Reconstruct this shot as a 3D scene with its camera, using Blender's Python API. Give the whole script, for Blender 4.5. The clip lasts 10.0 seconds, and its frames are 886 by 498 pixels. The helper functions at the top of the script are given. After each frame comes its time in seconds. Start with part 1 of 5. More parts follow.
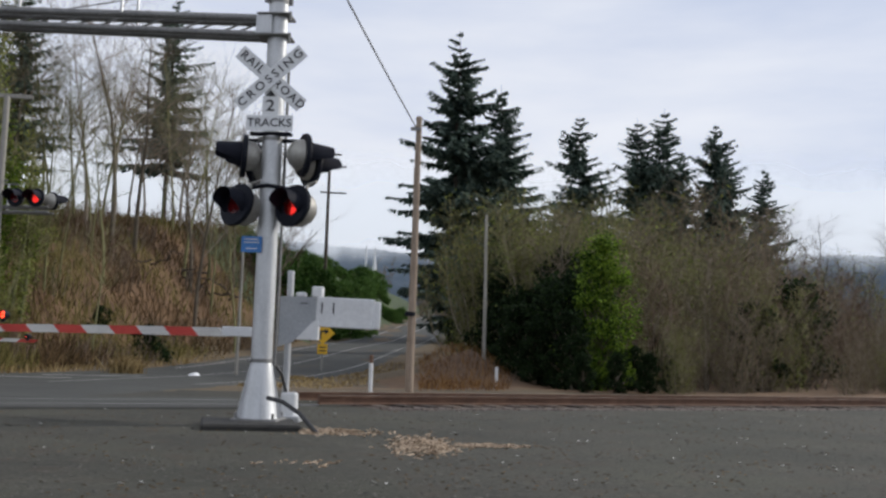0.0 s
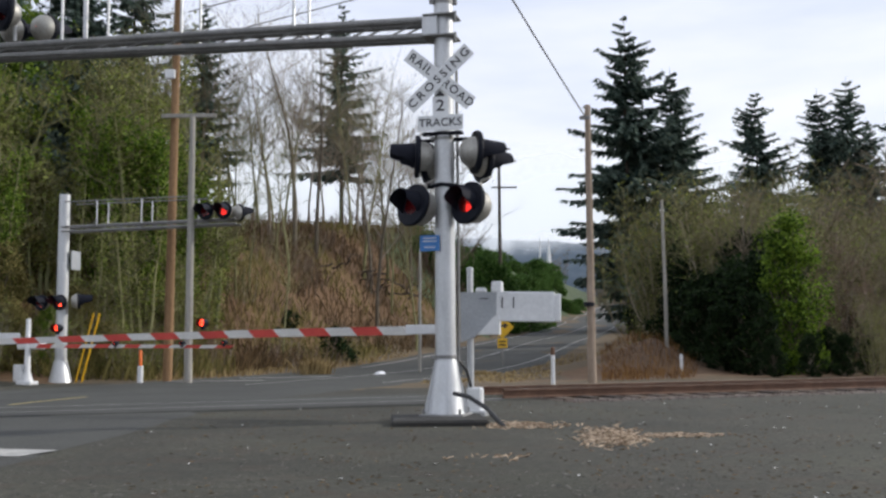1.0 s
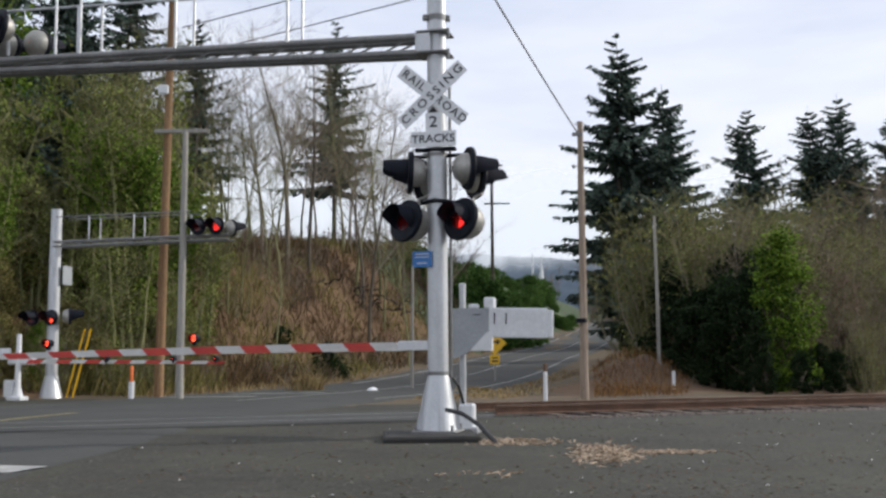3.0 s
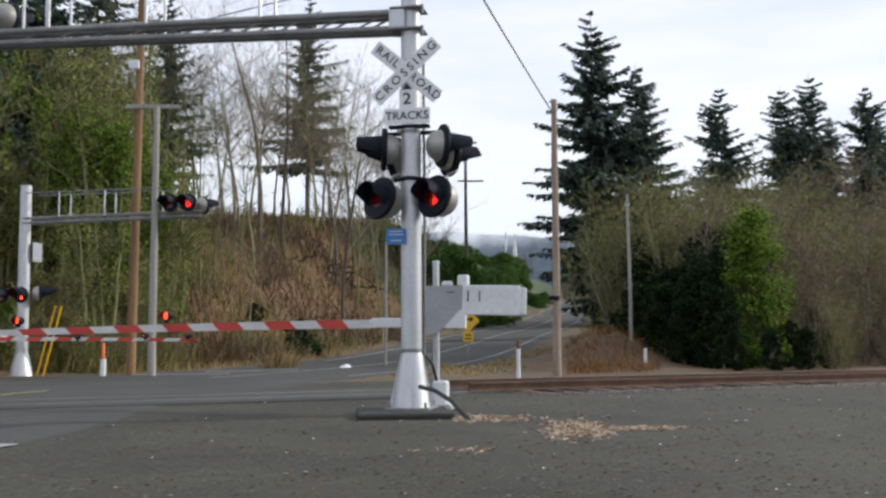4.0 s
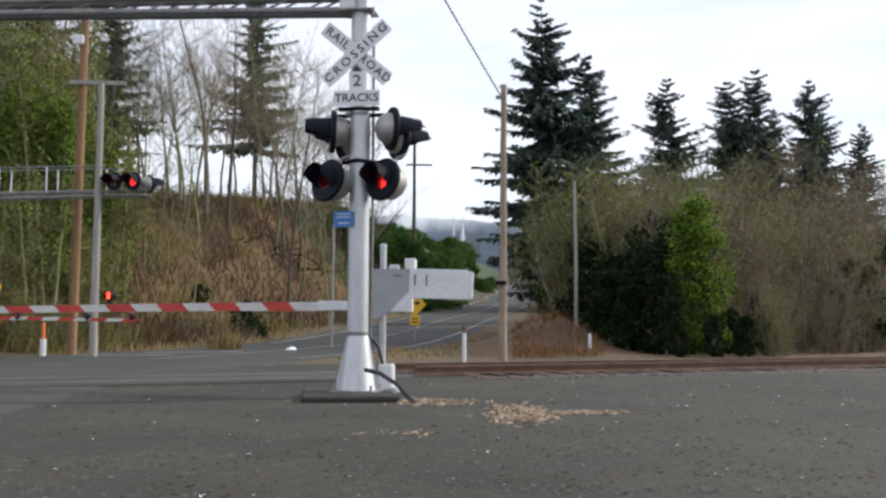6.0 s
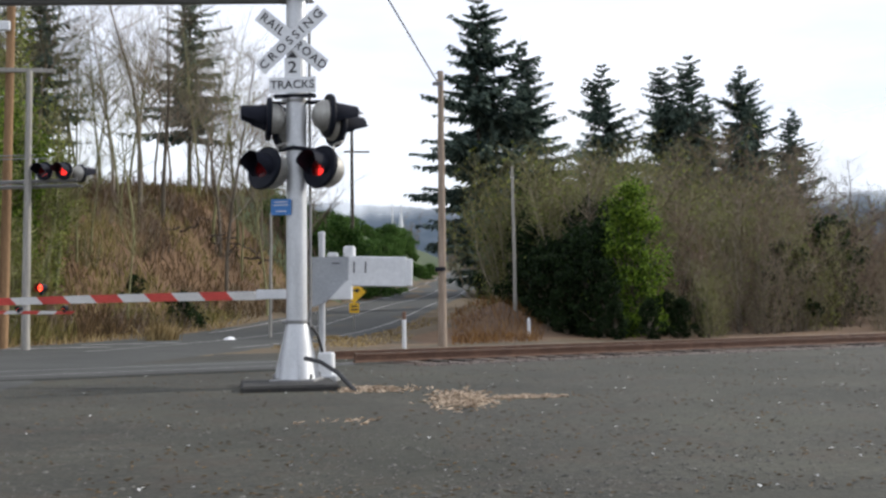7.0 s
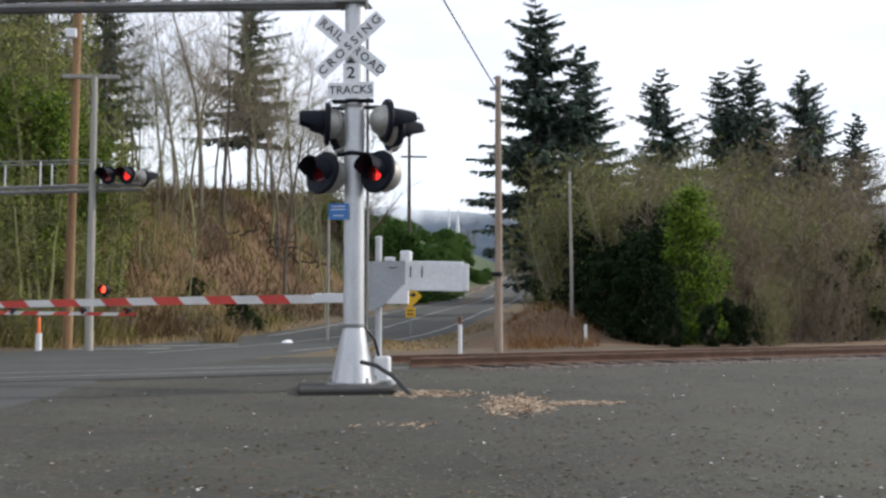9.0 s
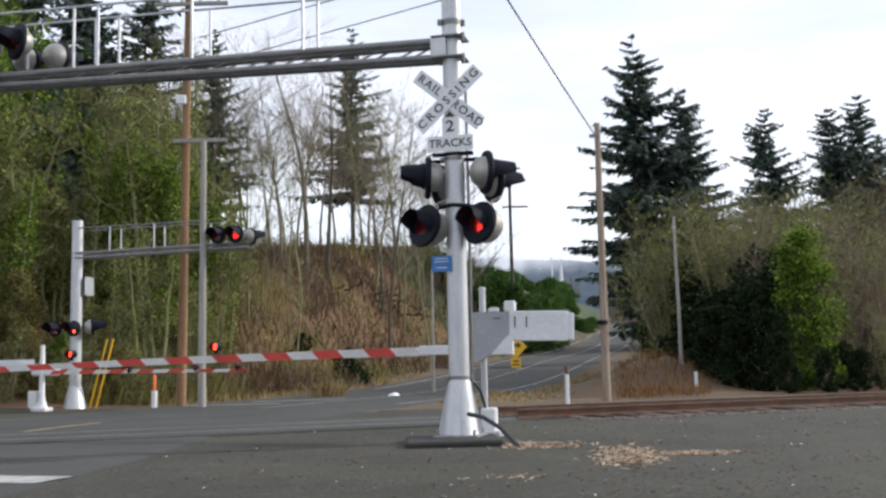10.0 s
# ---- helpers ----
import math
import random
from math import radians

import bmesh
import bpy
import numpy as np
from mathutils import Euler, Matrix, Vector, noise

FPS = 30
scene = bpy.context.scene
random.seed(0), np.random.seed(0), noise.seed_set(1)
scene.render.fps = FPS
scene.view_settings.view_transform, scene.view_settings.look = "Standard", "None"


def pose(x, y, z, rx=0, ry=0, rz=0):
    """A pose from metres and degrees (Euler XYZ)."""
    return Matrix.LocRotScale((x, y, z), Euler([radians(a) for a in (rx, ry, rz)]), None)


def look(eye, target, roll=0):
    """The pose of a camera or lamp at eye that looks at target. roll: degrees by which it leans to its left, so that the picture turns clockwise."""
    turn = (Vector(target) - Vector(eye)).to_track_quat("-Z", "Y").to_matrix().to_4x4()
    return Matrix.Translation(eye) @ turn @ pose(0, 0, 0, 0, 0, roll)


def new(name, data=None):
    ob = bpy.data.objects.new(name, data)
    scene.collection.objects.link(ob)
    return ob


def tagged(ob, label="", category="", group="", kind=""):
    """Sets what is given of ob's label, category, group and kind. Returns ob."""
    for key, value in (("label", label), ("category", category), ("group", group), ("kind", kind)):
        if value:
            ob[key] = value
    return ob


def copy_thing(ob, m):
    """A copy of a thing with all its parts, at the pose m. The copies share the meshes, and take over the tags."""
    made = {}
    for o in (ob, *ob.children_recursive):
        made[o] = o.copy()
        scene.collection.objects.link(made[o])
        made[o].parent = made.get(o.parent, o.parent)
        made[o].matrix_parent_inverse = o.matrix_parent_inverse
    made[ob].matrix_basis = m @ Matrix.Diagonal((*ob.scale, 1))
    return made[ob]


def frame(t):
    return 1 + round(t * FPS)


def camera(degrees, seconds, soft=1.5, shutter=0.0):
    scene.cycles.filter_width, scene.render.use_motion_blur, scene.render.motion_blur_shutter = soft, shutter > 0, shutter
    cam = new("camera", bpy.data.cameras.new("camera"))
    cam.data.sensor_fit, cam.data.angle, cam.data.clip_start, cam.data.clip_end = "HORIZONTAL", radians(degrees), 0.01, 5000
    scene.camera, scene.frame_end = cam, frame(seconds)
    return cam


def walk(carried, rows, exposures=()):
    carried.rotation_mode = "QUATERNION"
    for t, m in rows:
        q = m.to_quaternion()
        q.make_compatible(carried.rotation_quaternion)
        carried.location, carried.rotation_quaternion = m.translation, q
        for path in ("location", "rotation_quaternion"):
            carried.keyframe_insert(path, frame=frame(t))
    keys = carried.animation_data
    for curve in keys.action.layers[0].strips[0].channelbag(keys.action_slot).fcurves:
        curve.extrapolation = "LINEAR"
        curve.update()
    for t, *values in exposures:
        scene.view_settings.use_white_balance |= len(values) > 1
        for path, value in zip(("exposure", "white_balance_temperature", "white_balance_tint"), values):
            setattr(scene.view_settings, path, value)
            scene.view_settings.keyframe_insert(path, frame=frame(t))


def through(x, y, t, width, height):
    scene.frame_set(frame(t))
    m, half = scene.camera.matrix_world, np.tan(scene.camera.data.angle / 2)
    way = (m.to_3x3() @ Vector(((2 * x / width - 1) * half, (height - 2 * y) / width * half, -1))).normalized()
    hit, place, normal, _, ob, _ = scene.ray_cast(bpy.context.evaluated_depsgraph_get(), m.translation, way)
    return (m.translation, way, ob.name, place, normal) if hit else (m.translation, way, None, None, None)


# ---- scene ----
EYE_Z = 1.12
cam = camera(46.0, 10.0, soft=2.6)
walk(cam, [
    (0.0, pose(0.05, 0, EYE_Z, 95.71, -1.90, -9.72)),
    (0.5, pose(0.015, 0, EYE_Z, 94.48, -0.65, -8.04)),
    (1.0, pose(0, 0, EYE_Z, 95.20, 0.40, 0.04)),
    (1.5, pose(0, 0, EYE_Z, 96.21, 1.41, 5.58)),
    (2.0, pose(0, 0, EYE_Z, 97.49, 0.48, 1.77)),
    (2.5, pose(0, 0, EYE_Z, 95.48, 1.37, -0.24)),
    (2.7, pose(0, 0, EYE_Z, 96.27, 0.49, 0.06)),
    (4.0, pose(0, 0, EYE_Z, 94.83, 0.32, -1.83)),
    (4.5, pose(0, 0, EYE_Z, 95.94, -0.32, -2.58)),
    (5.0, pose(0, 0, EYE_Z, 95.03, -1.27, -2.58)),
    (5.5, pose(-0.03, 0, EYE_Z, 94.55, -0.41, -5.06)),
    (6.0, pose(0, 0, EYE_Z, 93.94, -0.34, -4.76)),
    (6.2, pose(0, 0, EYE_Z, 93.63, 0.31, -6.66)),
    (7.3, pose(0, 0, EYE_Z, 93.14, 0.60, -8.09)),
    (7.5, pose(0, 0, EYE_Z, 93.08, 0.94, -6.81)),
    (8.0, pose(0, 0, EYE_Z, 92.70, 0.90, -6.81)),
    (8.5, pose(0, 0, EYE_Z, 92.55, 0.14, -6.59)),
    (9.0, pose(0, 0, EYE_Z, 93.49, 0.06, -4.99)),
    (9.5, pose(0, 0, EYE_Z, 95.10, 0.85, -0.37)),
    (10.0, pose(0, 0, EYE_Z, 96.33, 1.22, 0.77)),
], exposures=[(0.0, -0.38), (0.3, -0.28), (1.0, -0.12), (1.5, -0.06), (2.0, -0.16), (2.6, -0.2), (4.0, -0.06), (5.0, -0.04), (6.0, 0.02), (7.5, 0.12), (10.0, 0.08)])

# ---- world and sun ----
SUN_AZ = math.atan2(0.96, 0.27)      # from +y towards +x
SUN_EL = radians(27)
world = bpy.data.worlds.new("overcast_sky")
scene.world = world
world.use_nodes = True
wn = world.node_tree.nodes
wl = world.node_tree.links
bg = wn["Background"]
sky = wn.new("ShaderNodeTexSky")
sky.sky_type = 'NISHITA'
sky.sun_disc = False
sky.sun_elevation = SUN_EL
sky.sun_rotation = SUN_AZ
tc = wn.new("ShaderNodeTexCoord")
mp = wn.new("ShaderNodeMapping")
mp.inputs["Scale"].default_value = (1.0, 1.0, 4.5)
cn = wn.new("ShaderNodeTexNoise")
cn.inputs["Scale"].default_value = 2.2
cn.inputs["Detail"].default_value = 7
cr = wn.new("ShaderNodeValToRGB")
cr.color_ramp.elements[0].position = 0.36
cr.color_ramp.elements[0].color = (7.4, 8.2, 10.2, 1)
cr.color_ramp.elements[1].position = 0.62
cr.color_ramp.elements[1].color = (10.4, 10.7, 11.6, 1)
mixw = wn.new("ShaderNodeMixRGB")
mixw.inputs[0].default_value = 0.9
wl.new(tc.outputs["Generated"], mp.inputs["Vector"])
wl.new(mp.outputs["Vector"], cn.inputs["Vector"])
wl.new(cn.outputs["Fac"], cr.inputs["Fac"])
wl.new(sky.outputs["Color"], mixw.inputs[1])
wl.new(cr.outputs["Color"], mixw.inputs[2])
wl.new(mixw.outputs["Color"], bg.inputs["Color"])
bg.inputs["Strength"].default_value = 0.11
sun_data = bpy.data.lights.new("sun", 'SUN')
sun_data.energy = 3.2
sun_data.angle = radians(3)
sun_data.color = (1.0, 0.95, 0.87)
sun = new("sun", sun_data)
sun.matrix_world = look((60, 45, 50), (60 - 0.96 * math.cos(SUN_EL), 45 - 0.27 * math.cos(SUN_EL), 50 - math.sin(SUN_EL)))


# ---- materials ----
def material(name, dark, light, rough=0.8, metal=0.0, scale=3.0, fine=40.0, bump=0.15, islands=0.0, objects=0.0, glow=None, power=0.0, coords="Object", spec=0.5, stretch=None, through=0.0):
    """Two scales of noise between a dark and a light tone, a fine bump, and a change from piece to piece."""
    m = bpy.data.materials.new(name)
    m.use_nodes = True
    nt = m.node_tree
    nd, lk = nt.nodes, nt.links
    b = nd["Principled BSDF"]
    b.inputs["Roughness"].default_value = rough
    b.inputs["Metallic"].default_value = metal
    b.inputs["Specular IOR Level"].default_value = spec
    co = nd.new("ShaderNodeTexCoord")
    vec = co.outputs[coords]
    if stretch:
        mm = nd.new("ShaderNodeMapping")
        mm.inputs["Scale"].default_value = stretch
        lk.new(vec, mm.inputs["Vector"])
        vec = mm.outputs["Vector"]
    n1 = nd.new("ShaderNodeTexNoise")
    n1.inputs["Scale"].default_value = scale
    n1.inputs["Detail"].default_value = 6
    n2 = nd.new("ShaderNodeTexNoise")
    n2.inputs["Scale"].default_value = fine
    n2.inputs["Detail"].default_value = 4
    for n in (n1, n2):
        lk.new(vec, n.inputs["Vector"])
    add = nd.new("ShaderNodeMath")
    add.operation = 'MULTIPLY_ADD'
    add.inputs[1].default_value = 0.5
    lk.new(n2.outputs["Fac"], add.inputs[0])
    half = nd.new("ShaderNodeMath")
    half.operation = 'MULTIPLY'
    half.inputs[1].default_value = 0.5
    lk.new(n1.outputs["Fac"], half.inputs[0])
    lk.new(half.outputs[0], add.inputs[2])
    fac = add.outputs[0]
    if islands or objects:
        src = nd.new("ShaderNodeNewGeometry").outputs["Random Per Island"] if islands else nd.new("ShaderNodeObjectInfo").outputs["Random"]
        mr = nd.new("ShaderNodeMath")
        mr.operation = 'MULTIPLY_ADD'
        amount = islands or objects
        mr.inputs[1].default_value = amount
        lk.new(src, mr.inputs[0])
        sh = nd.new("ShaderNodeMath")
        sh.operation = 'SUBTRACT'
        sh.inputs[1].default_value = amount / 2
        lk.new(fac, sh.inputs[0])
        lk.new(sh.outputs[0], mr.inputs[2])
        fac = mr.outputs[0]
    ramp = nd.new("ShaderNodeValToRGB")
    ramp.color_ramp.elements[0].position, ramp.color_ramp.elements[0].color = 0.33, (*dark, 1)
    ramp.color_ramp.elements[1].position, ramp.color_ramp.elements[1].color = 0.67, (*light, 1)
    lk.new(fac, ramp.inputs["Fac"])
    lk.new(ramp.outputs["Color"], b.inputs["Base Color"])
    if bump:
        bp = nd.new("ShaderNodeBump")
        bp.inputs["Strength"].default_value = bump
        bp.inputs["Distance"].default_value = 0.02
        lk.new(n2.outputs["Fac"], bp.inputs["Height"])
        lk.new(bp.outputs["Normal"], b.inputs["Normal"])
    if glow:
        b.inputs["Emission Color"].default_value = (*glow, 1)
        b.inputs["Emission Strength"].default_value = power
    if through:
        tr = nd.new("ShaderNodeBsdfTranslucent")
        lk.new(ramp.outputs["Color"], tr.inputs["Color"])
        ms = nd.new("ShaderNodeMixShader")
        ms.inputs[0].default_value = through
        lk.new(b.outputs[0], ms.inputs[1])
        lk.new(tr.outputs[0], ms.inputs[2])
        lk.new(ms.outputs[0], nd["Material Output"].inputs["Surface"])
    return m


LEAFY = dict(rough=0.8, metal=0, fine=6, bump=0.0, islands=0.6, through=0.35, spec=0.15)
M_GALV = material("galvanised_steel", (0.42, 0.43, 0.44), (0.62, 0.63, 0.64), 0.45, 0.55, 2.5, 30, 0.05, stretch=(3, 3, 0.6))
M_DULL = material("weathered_steel", (0.15, 0.15, 0.15), (0.29, 0.285, 0.275), 0.55, 0.3, 3, 30, 0.05)
M_BLACK = material("black_enamel", (0.006, 0.007, 0.012), (0.014, 0.016, 0.024), 0.55, 0, 4, 40, 0.03, spec=0.12)
M_HOODIN = material("matt_black_hood", (0.006, 0.007, 0.012), (0.016, 0.018, 0.027), 0.7, 0, 4, 40, 0.03, spec=0.12)
M_HOUSING = material("cast_aluminium", (0.26, 0.25, 0.23), (0.46, 0.45, 0.41), 0.5, 0.4, 5, 40, 0.05)
M_LENS = material("unlit_red_lens", (0.04, 0.002, 0.003), (0.10, 0.005, 0.006), 0.15, 0, 8, 60, 0.1)
M_GLOW = material("lit_red_lamp", (0.6, 0.02, 0.02), (0.8, 0.05, 0.04), 0.4, 0, 5, 40, 0.0, glow=(1.0, 0.035, 0.03), power=1.5)
M_GLOWHOT = material("bright_red_lamp", (0.6, 0.02, 0.02), (0.8, 0.05, 0.04), 0.4, 0, 5, 40, 0.0, glow=(1.0, 0.06, 0.025), power=5.0)
M_CHALK = material("white_plastic_film", (0.7, 0.71, 0.72), (0.85, 0.86, 0.87), 0.5, 0, 5, 40, 0.2)
M_WHITE = material("white_sign_sheet", (0.66, 0.67, 0.68), (0.8, 0.81, 0.82), 0.5, 0, 2, 25, 0.02)
M_PAINTW = material("white_enamel", (0.60, 0.61, 0.62), (0.78, 0.79, 0.80), 0.45, 0, 1.5, 20, 0.04)
M_INK = material("black_sign_ink", (0.015, 0.015, 0.017), (0.03, 0.03, 0.032), 0.6, 0, 5, 40, 0.0)
M_BLUE = material("blue_sign_sheet", (0.03, 0.14, 0.38), (0.05, 0.2, 0.5), 0.5, 0, 3, 30, 0.02)
M_YELLOW = material("yellow_sign_sheet", (0.75, 0.42, 0.01), (0.85, 0.5, 0.02), 0.5, 0, 3, 30, 0.02)
M_RED = material("red_stripe_sheet", (0.42, 0.03, 0.025), (0.58, 0.06, 0.04), 0.5, 0, 3, 30, 0.02)
M_STRIPE = material("white_stripe_sheet", (0.50, 0.49, 0.47), (0.68, 0.67, 0.64), 0.5, 0, 3, 30, 0.02)
M_ORANGE = material("orange_marker", (0.7, 0.12, 0.02), (0.85, 0.2, 0.03), 0.5, 0, 3, 30, 0.02)
M_GREYBOX = material("grey_machine_paint", (0.28, 0.30, 0.32), (0.42, 0.44, 0.46), 0.5, 0.1, 2, 25, 0.04)
M_CONC = material("old_concrete", (0.014, 0.0135, 0.012), (0.042, 0.04, 0.036), 0.9, 0, 4, 60, 0.4)
M_RUBBER = material("black_rubber", (0.012, 0.012, 0.013), (0.03, 0.03, 0.03), 0.5, 0, 6, 50, 0.05)
M_WOODPOLE = material("weathered_pole_wood", (0.18, 0.13, 0.09), (0.40, 0.32, 0.25), 0.85, 0, 2, 20, 0.3, stretch=(6, 6, 0.35))
M_WOODORANGE = material("tarred_pole_wood", (0.10, 0.052, 0.023), (0.34, 0.205, 0.10), 0.85, 0, 1.2, 20, 0.3, stretch=(5, 5, 0.3))
M_GREYWOOD = material("grey_pole_wood", (0.20, 0.19, 0.17), (0.40, 0.38, 0.34), 0.85, 0, 2, 20, 0.3, stretch=(6, 6, 0.35))
M_RAIL = material("rusty_rail", (0.075, 0.038, 0.024), (0.19, 0.105, 0.066), 0.75, 0.1, 3, 40, 0.1)
M_RAILTOP = material("worn_rail_head", (0.20, 0.15, 0.115), (0.36, 0.29, 0.235), 0.45, 0.4, 3, 40, 0.05)
M_TIE = material("creosote_tie", (0.035, 0.027, 0.022), (0.13, 0.10, 0.078), 0.9, 0, 3, 30, 0.4, objects=0.4)
M_ASPHALT = material("worn_asphalt", (0.025, 0.0258, 0.0235), (0.063, 0.064, 0.058), 0.9, 0, 0.5, 45, 0.3)
M_LINE = material("road_paint", (0.22, 0.22, 0.21), (0.54, 0.53, 0.50), 0.7, 0, 2.5, 12, 0.1)
M_LINEY = material("yellow_road_paint", (0.30, 0.24, 0.08), (0.48, 0.40, 0.18), 0.7, 0, 2.5, 30, 0.1)
M_CHIPS = material("wood_chips", (0.17, 0.115, 0.07), (0.44, 0.34, 0.24), 0.9, 0, 5, 40, 0.2, islands=0.8)
M_STONE = material("loose_gravel", (0.045, 0.044, 0.038), (0.14, 0.133, 0.116), 0.9, 0, 6, 30, 0.2, islands=0.9)
M_BALLAST = material("track_ballast", (0.032, 0.024, 0.021), (0.115, 0.084, 0.070), 0.9, 0, 6, 30, 0.2, islands=0.8)
M_BARK = material("bare_branch_bark", (0.11, 0.09, 0.065), (0.28, 0.24, 0.19), 0.9, 0, 1.5, 20, 0.2, objects=0.5)
M_BARKGREEN = material("mossy_bark", (0.10, 0.105, 0.045), (0.26, 0.25, 0.12), 0.9, 0, 1.2, 20, 0.2, objects=0.4)
M_TWIG = material("fine_twigs", (0.10, 0.078, 0.05), (0.27, 0.215, 0.15), 0.9, 0, 0.4, 10, 0.0, islands=0.4)
M_TWIGOL = material("olive_twigs", (0.09, 0.085, 0.037), (0.245, 0.225, 0.10), 0.9, 0, 0.4, 10, 0.0, islands=0.4)
M_TWIGRED = material("reddish_twigs", (0.095, 0.062, 0.04), (0.25, 0.17, 0.115), 0.9, 0, 0.4, 10, 0.0, islands=0.4)
M_FIRBARK = material("fir_bark", (0.035, 0.026, 0.02), (0.10, 0.078, 0.06), 0.95, 0, 2, 20, 0.3)
# needles lifted towards pale blue-green: distance haze is mixed into the colour
M_NEEDLE = material("hazed_fir_needles", (0.034, 0.058, 0.050), (0.17, 0.225, 0.185), scale=0.3, **LEAFY)
M_IVY = material("ivy_leaves", (0.045, 0.092, 0.010), (0.205, 0.29, 0.042), scale=0.35, **LEAFY)
# copy of the ivy with deeper darks: shade mixed into the leaf colour
M_IVYDARK = material("ivy_leaves_painted_shade", (0.020, 0.052, 0.006), (0.20, 0.30, 0.036), scale=0.9, **LEAFY)
M_MOSSLEAF = material("moss_and_lichen", (0.11, 0.135, 0.030), (0.30, 0.33, 0.10), scale=0.3, **LEAFY)
# evergreen green taken near black, with deep thicket shade in the colour
M_SHRUB = material("evergreen_leaves_painted_shade", (0.006, 0.013, 0.005), (0.024, 0.045, 0.014), scale=0.4, **LEAFY)
M_BROOM = material("broom_green", (0.025, 0.065, 0.012), (0.10, 0.175, 0.04), scale=0.1, **LEAFY)
M_DRYGRASS = material("dry_grass", (0.19, 0.135, 0.06), (0.42, 0.32, 0.165), scale=0.5, **LEAFY)
M_RUST = material("rusty_bracken", (0.10, 0.05, 0.018), (0.31, 0.175, 0.072), scale=0.4, **LEAFY)
M_BRAMBLE = material("olive_brambles", (0.09, 0.083, 0.028), (0.29, 0.25, 0.095), scale=0.25, **LEAFY)
M_BRACKEN = material("dead_bracken", (0.060, 0.040, 0.021), (0.195, 0.132, 0.070), scale=0.25, **LEAFY)
# blue-grey of the air is put into this base colour
M_HILLFAR = material("far_woods_painted_haze", (0.085, 0.112, 0.145), (0.13, 0.16, 0.195), 1.0, 0, 0.01, 0.06, 0.0, spec=0.0)
M_WIRE = material("grey_wire", (0.10, 0.10, 0.11), (0.18, 0.18, 0.19), 0.6, 0.3, 1, 10, 0.0)


def ground_material():
    """Gravel apron near the crossing, and grassy, leafy earth beyond the track."""
    m = material("gravel_apron", (0.0160, 0.0154, 0.0108), (0.054, 0.0520, 0.0370), 0.95, 0, 0.45, 26, 0.5)
    nt = m.node_tree
    nd, lk = nt.nodes, nt.links
    b = nd["Principled BSDF"]
    old = b.inputs["Base Color"].links[0].from_socket
    co = nd.new("ShaderNodeTexCoord")
    vo = nd.new("ShaderNodeTexVoronoi")
    vo.inputs["Scale"].default_value = 17
    lk.new(co.outputs["Object"], vo.inputs["Vector"])
    ra = nd.new("ShaderNodeValToRGB")
    ra.color_ramp.elements[0].position, ra.color_ramp.elements[0].color = 0.0, (0.55, 0.55, 0.54, 1)
    ra.color_ramp.elements[1].position, ra.color_ramp.elements[1].color = 1.0, (1.45, 1.42, 1.36, 1)
    sep = nd.new("ShaderNodeSeparateColor")
    lk.new(vo.outputs["Color"], sep.inputs[0])
    lk.new(sep.outputs[0], ra.inputs["Fac"])
    mu = nd.new("ShaderNodeMixRGB")
    mu.blend_type = 'MULTIPLY'
    mu.inputs[0].default_value = 0.75
    lk.new(old, mu.inputs[1])
    lk.new(ra.outputs["Color"], mu.inputs[2])
    # thin moss in patches
    pn = nd.new("ShaderNodeTexNoise")
    pn.inputs["Scale"].default_value = 0.33
    pn.inputs["Detail"].default_value = 5
    lk.new(co.outputs["Object"], pn.inputs["Vector"])
    pr = nd.new("ShaderNodeValToRGB")
    pr.color_ramp.elements[0].position, pr.color_ramp.elements[0].color = 0.5, (0, 0, 0, 1)
    pr.color_ramp.elements[1].position, pr.color_ramp.elements[1].color = 0.7, (0.6, 0.6, 0.6, 1)
    lk.new(pn.outputs["Fac"], pr.inputs["Fac"])
    mo = nd.new("ShaderNodeMixRGB")
    mo.inputs[2].default_value = (0.052, 0.053, 0.032, 1)
    lk.new(pr.outputs["Color"], mo.inputs[0])
    lk.new(mu.outputs["Color"], mo.inputs[1])
    # brown litter trodden into the stones, and broad dark olive patches
    col = mo.outputs["Color"]
    for scale, lo, hi, tint, most in ((1.7, 0.52, 0.72, (0.046, 0.031, 0.019, 1), 0.8), (0.19, 0.5, 0.62, (0.020, 0.021, 0.012, 1), 0.7), (6.0, 0.6, 0.75, (0.12, 0.112, 0.085, 1), 0.6)):
        tn = nd.new("ShaderNodeTexNoise")
        tn.inputs["Scale"].default_value = scale
        tn.inputs["Detail"].default_value = 6
        tn.inputs["Roughness"].default_value = 0.62
        lk.new(co.outputs["Object"], tn.inputs["Vector"])
        tr = nd.new("ShaderNodeMapRange")
        tr.inputs["From Min"].default_value = lo
        tr.inputs["From Max"].default_value = hi
        tr.inputs["To Max"].default_value = most
        lk.new(tn.outputs["Fac"], tr.inputs["Value"])
        tm = nd.new("ShaderNodeMixRGB")
        tm.inputs[2].default_value = tint
        lk.new(tr.outputs[0], tm.inputs[0])
        lk.new(col, tm.inputs[1])
        col = tm.outputs["Color"]
    lk.new(col, b.inputs["Base Color"])
    return m


M_GROUND = ground_material()
M_BANK = material("leafy_bank_earth", (0.06, 0.032, 0.015), (0.19, 0.11, 0.054), 0.95, 0, 0.2, 3.5, 0.5)
M_SCRUB = material("far_scrub", (0.02, 0.036, 0.011), (0.062, 0.086, 0.030), 0.95, 0, 0.08, 1.5, 0.6)
M_GRASSV = material("winter_grass", (0.045, 0.032, 0.016), (0.145, 0.10, 0.052), 0.95, 0, 0.25, 6, 0.5)


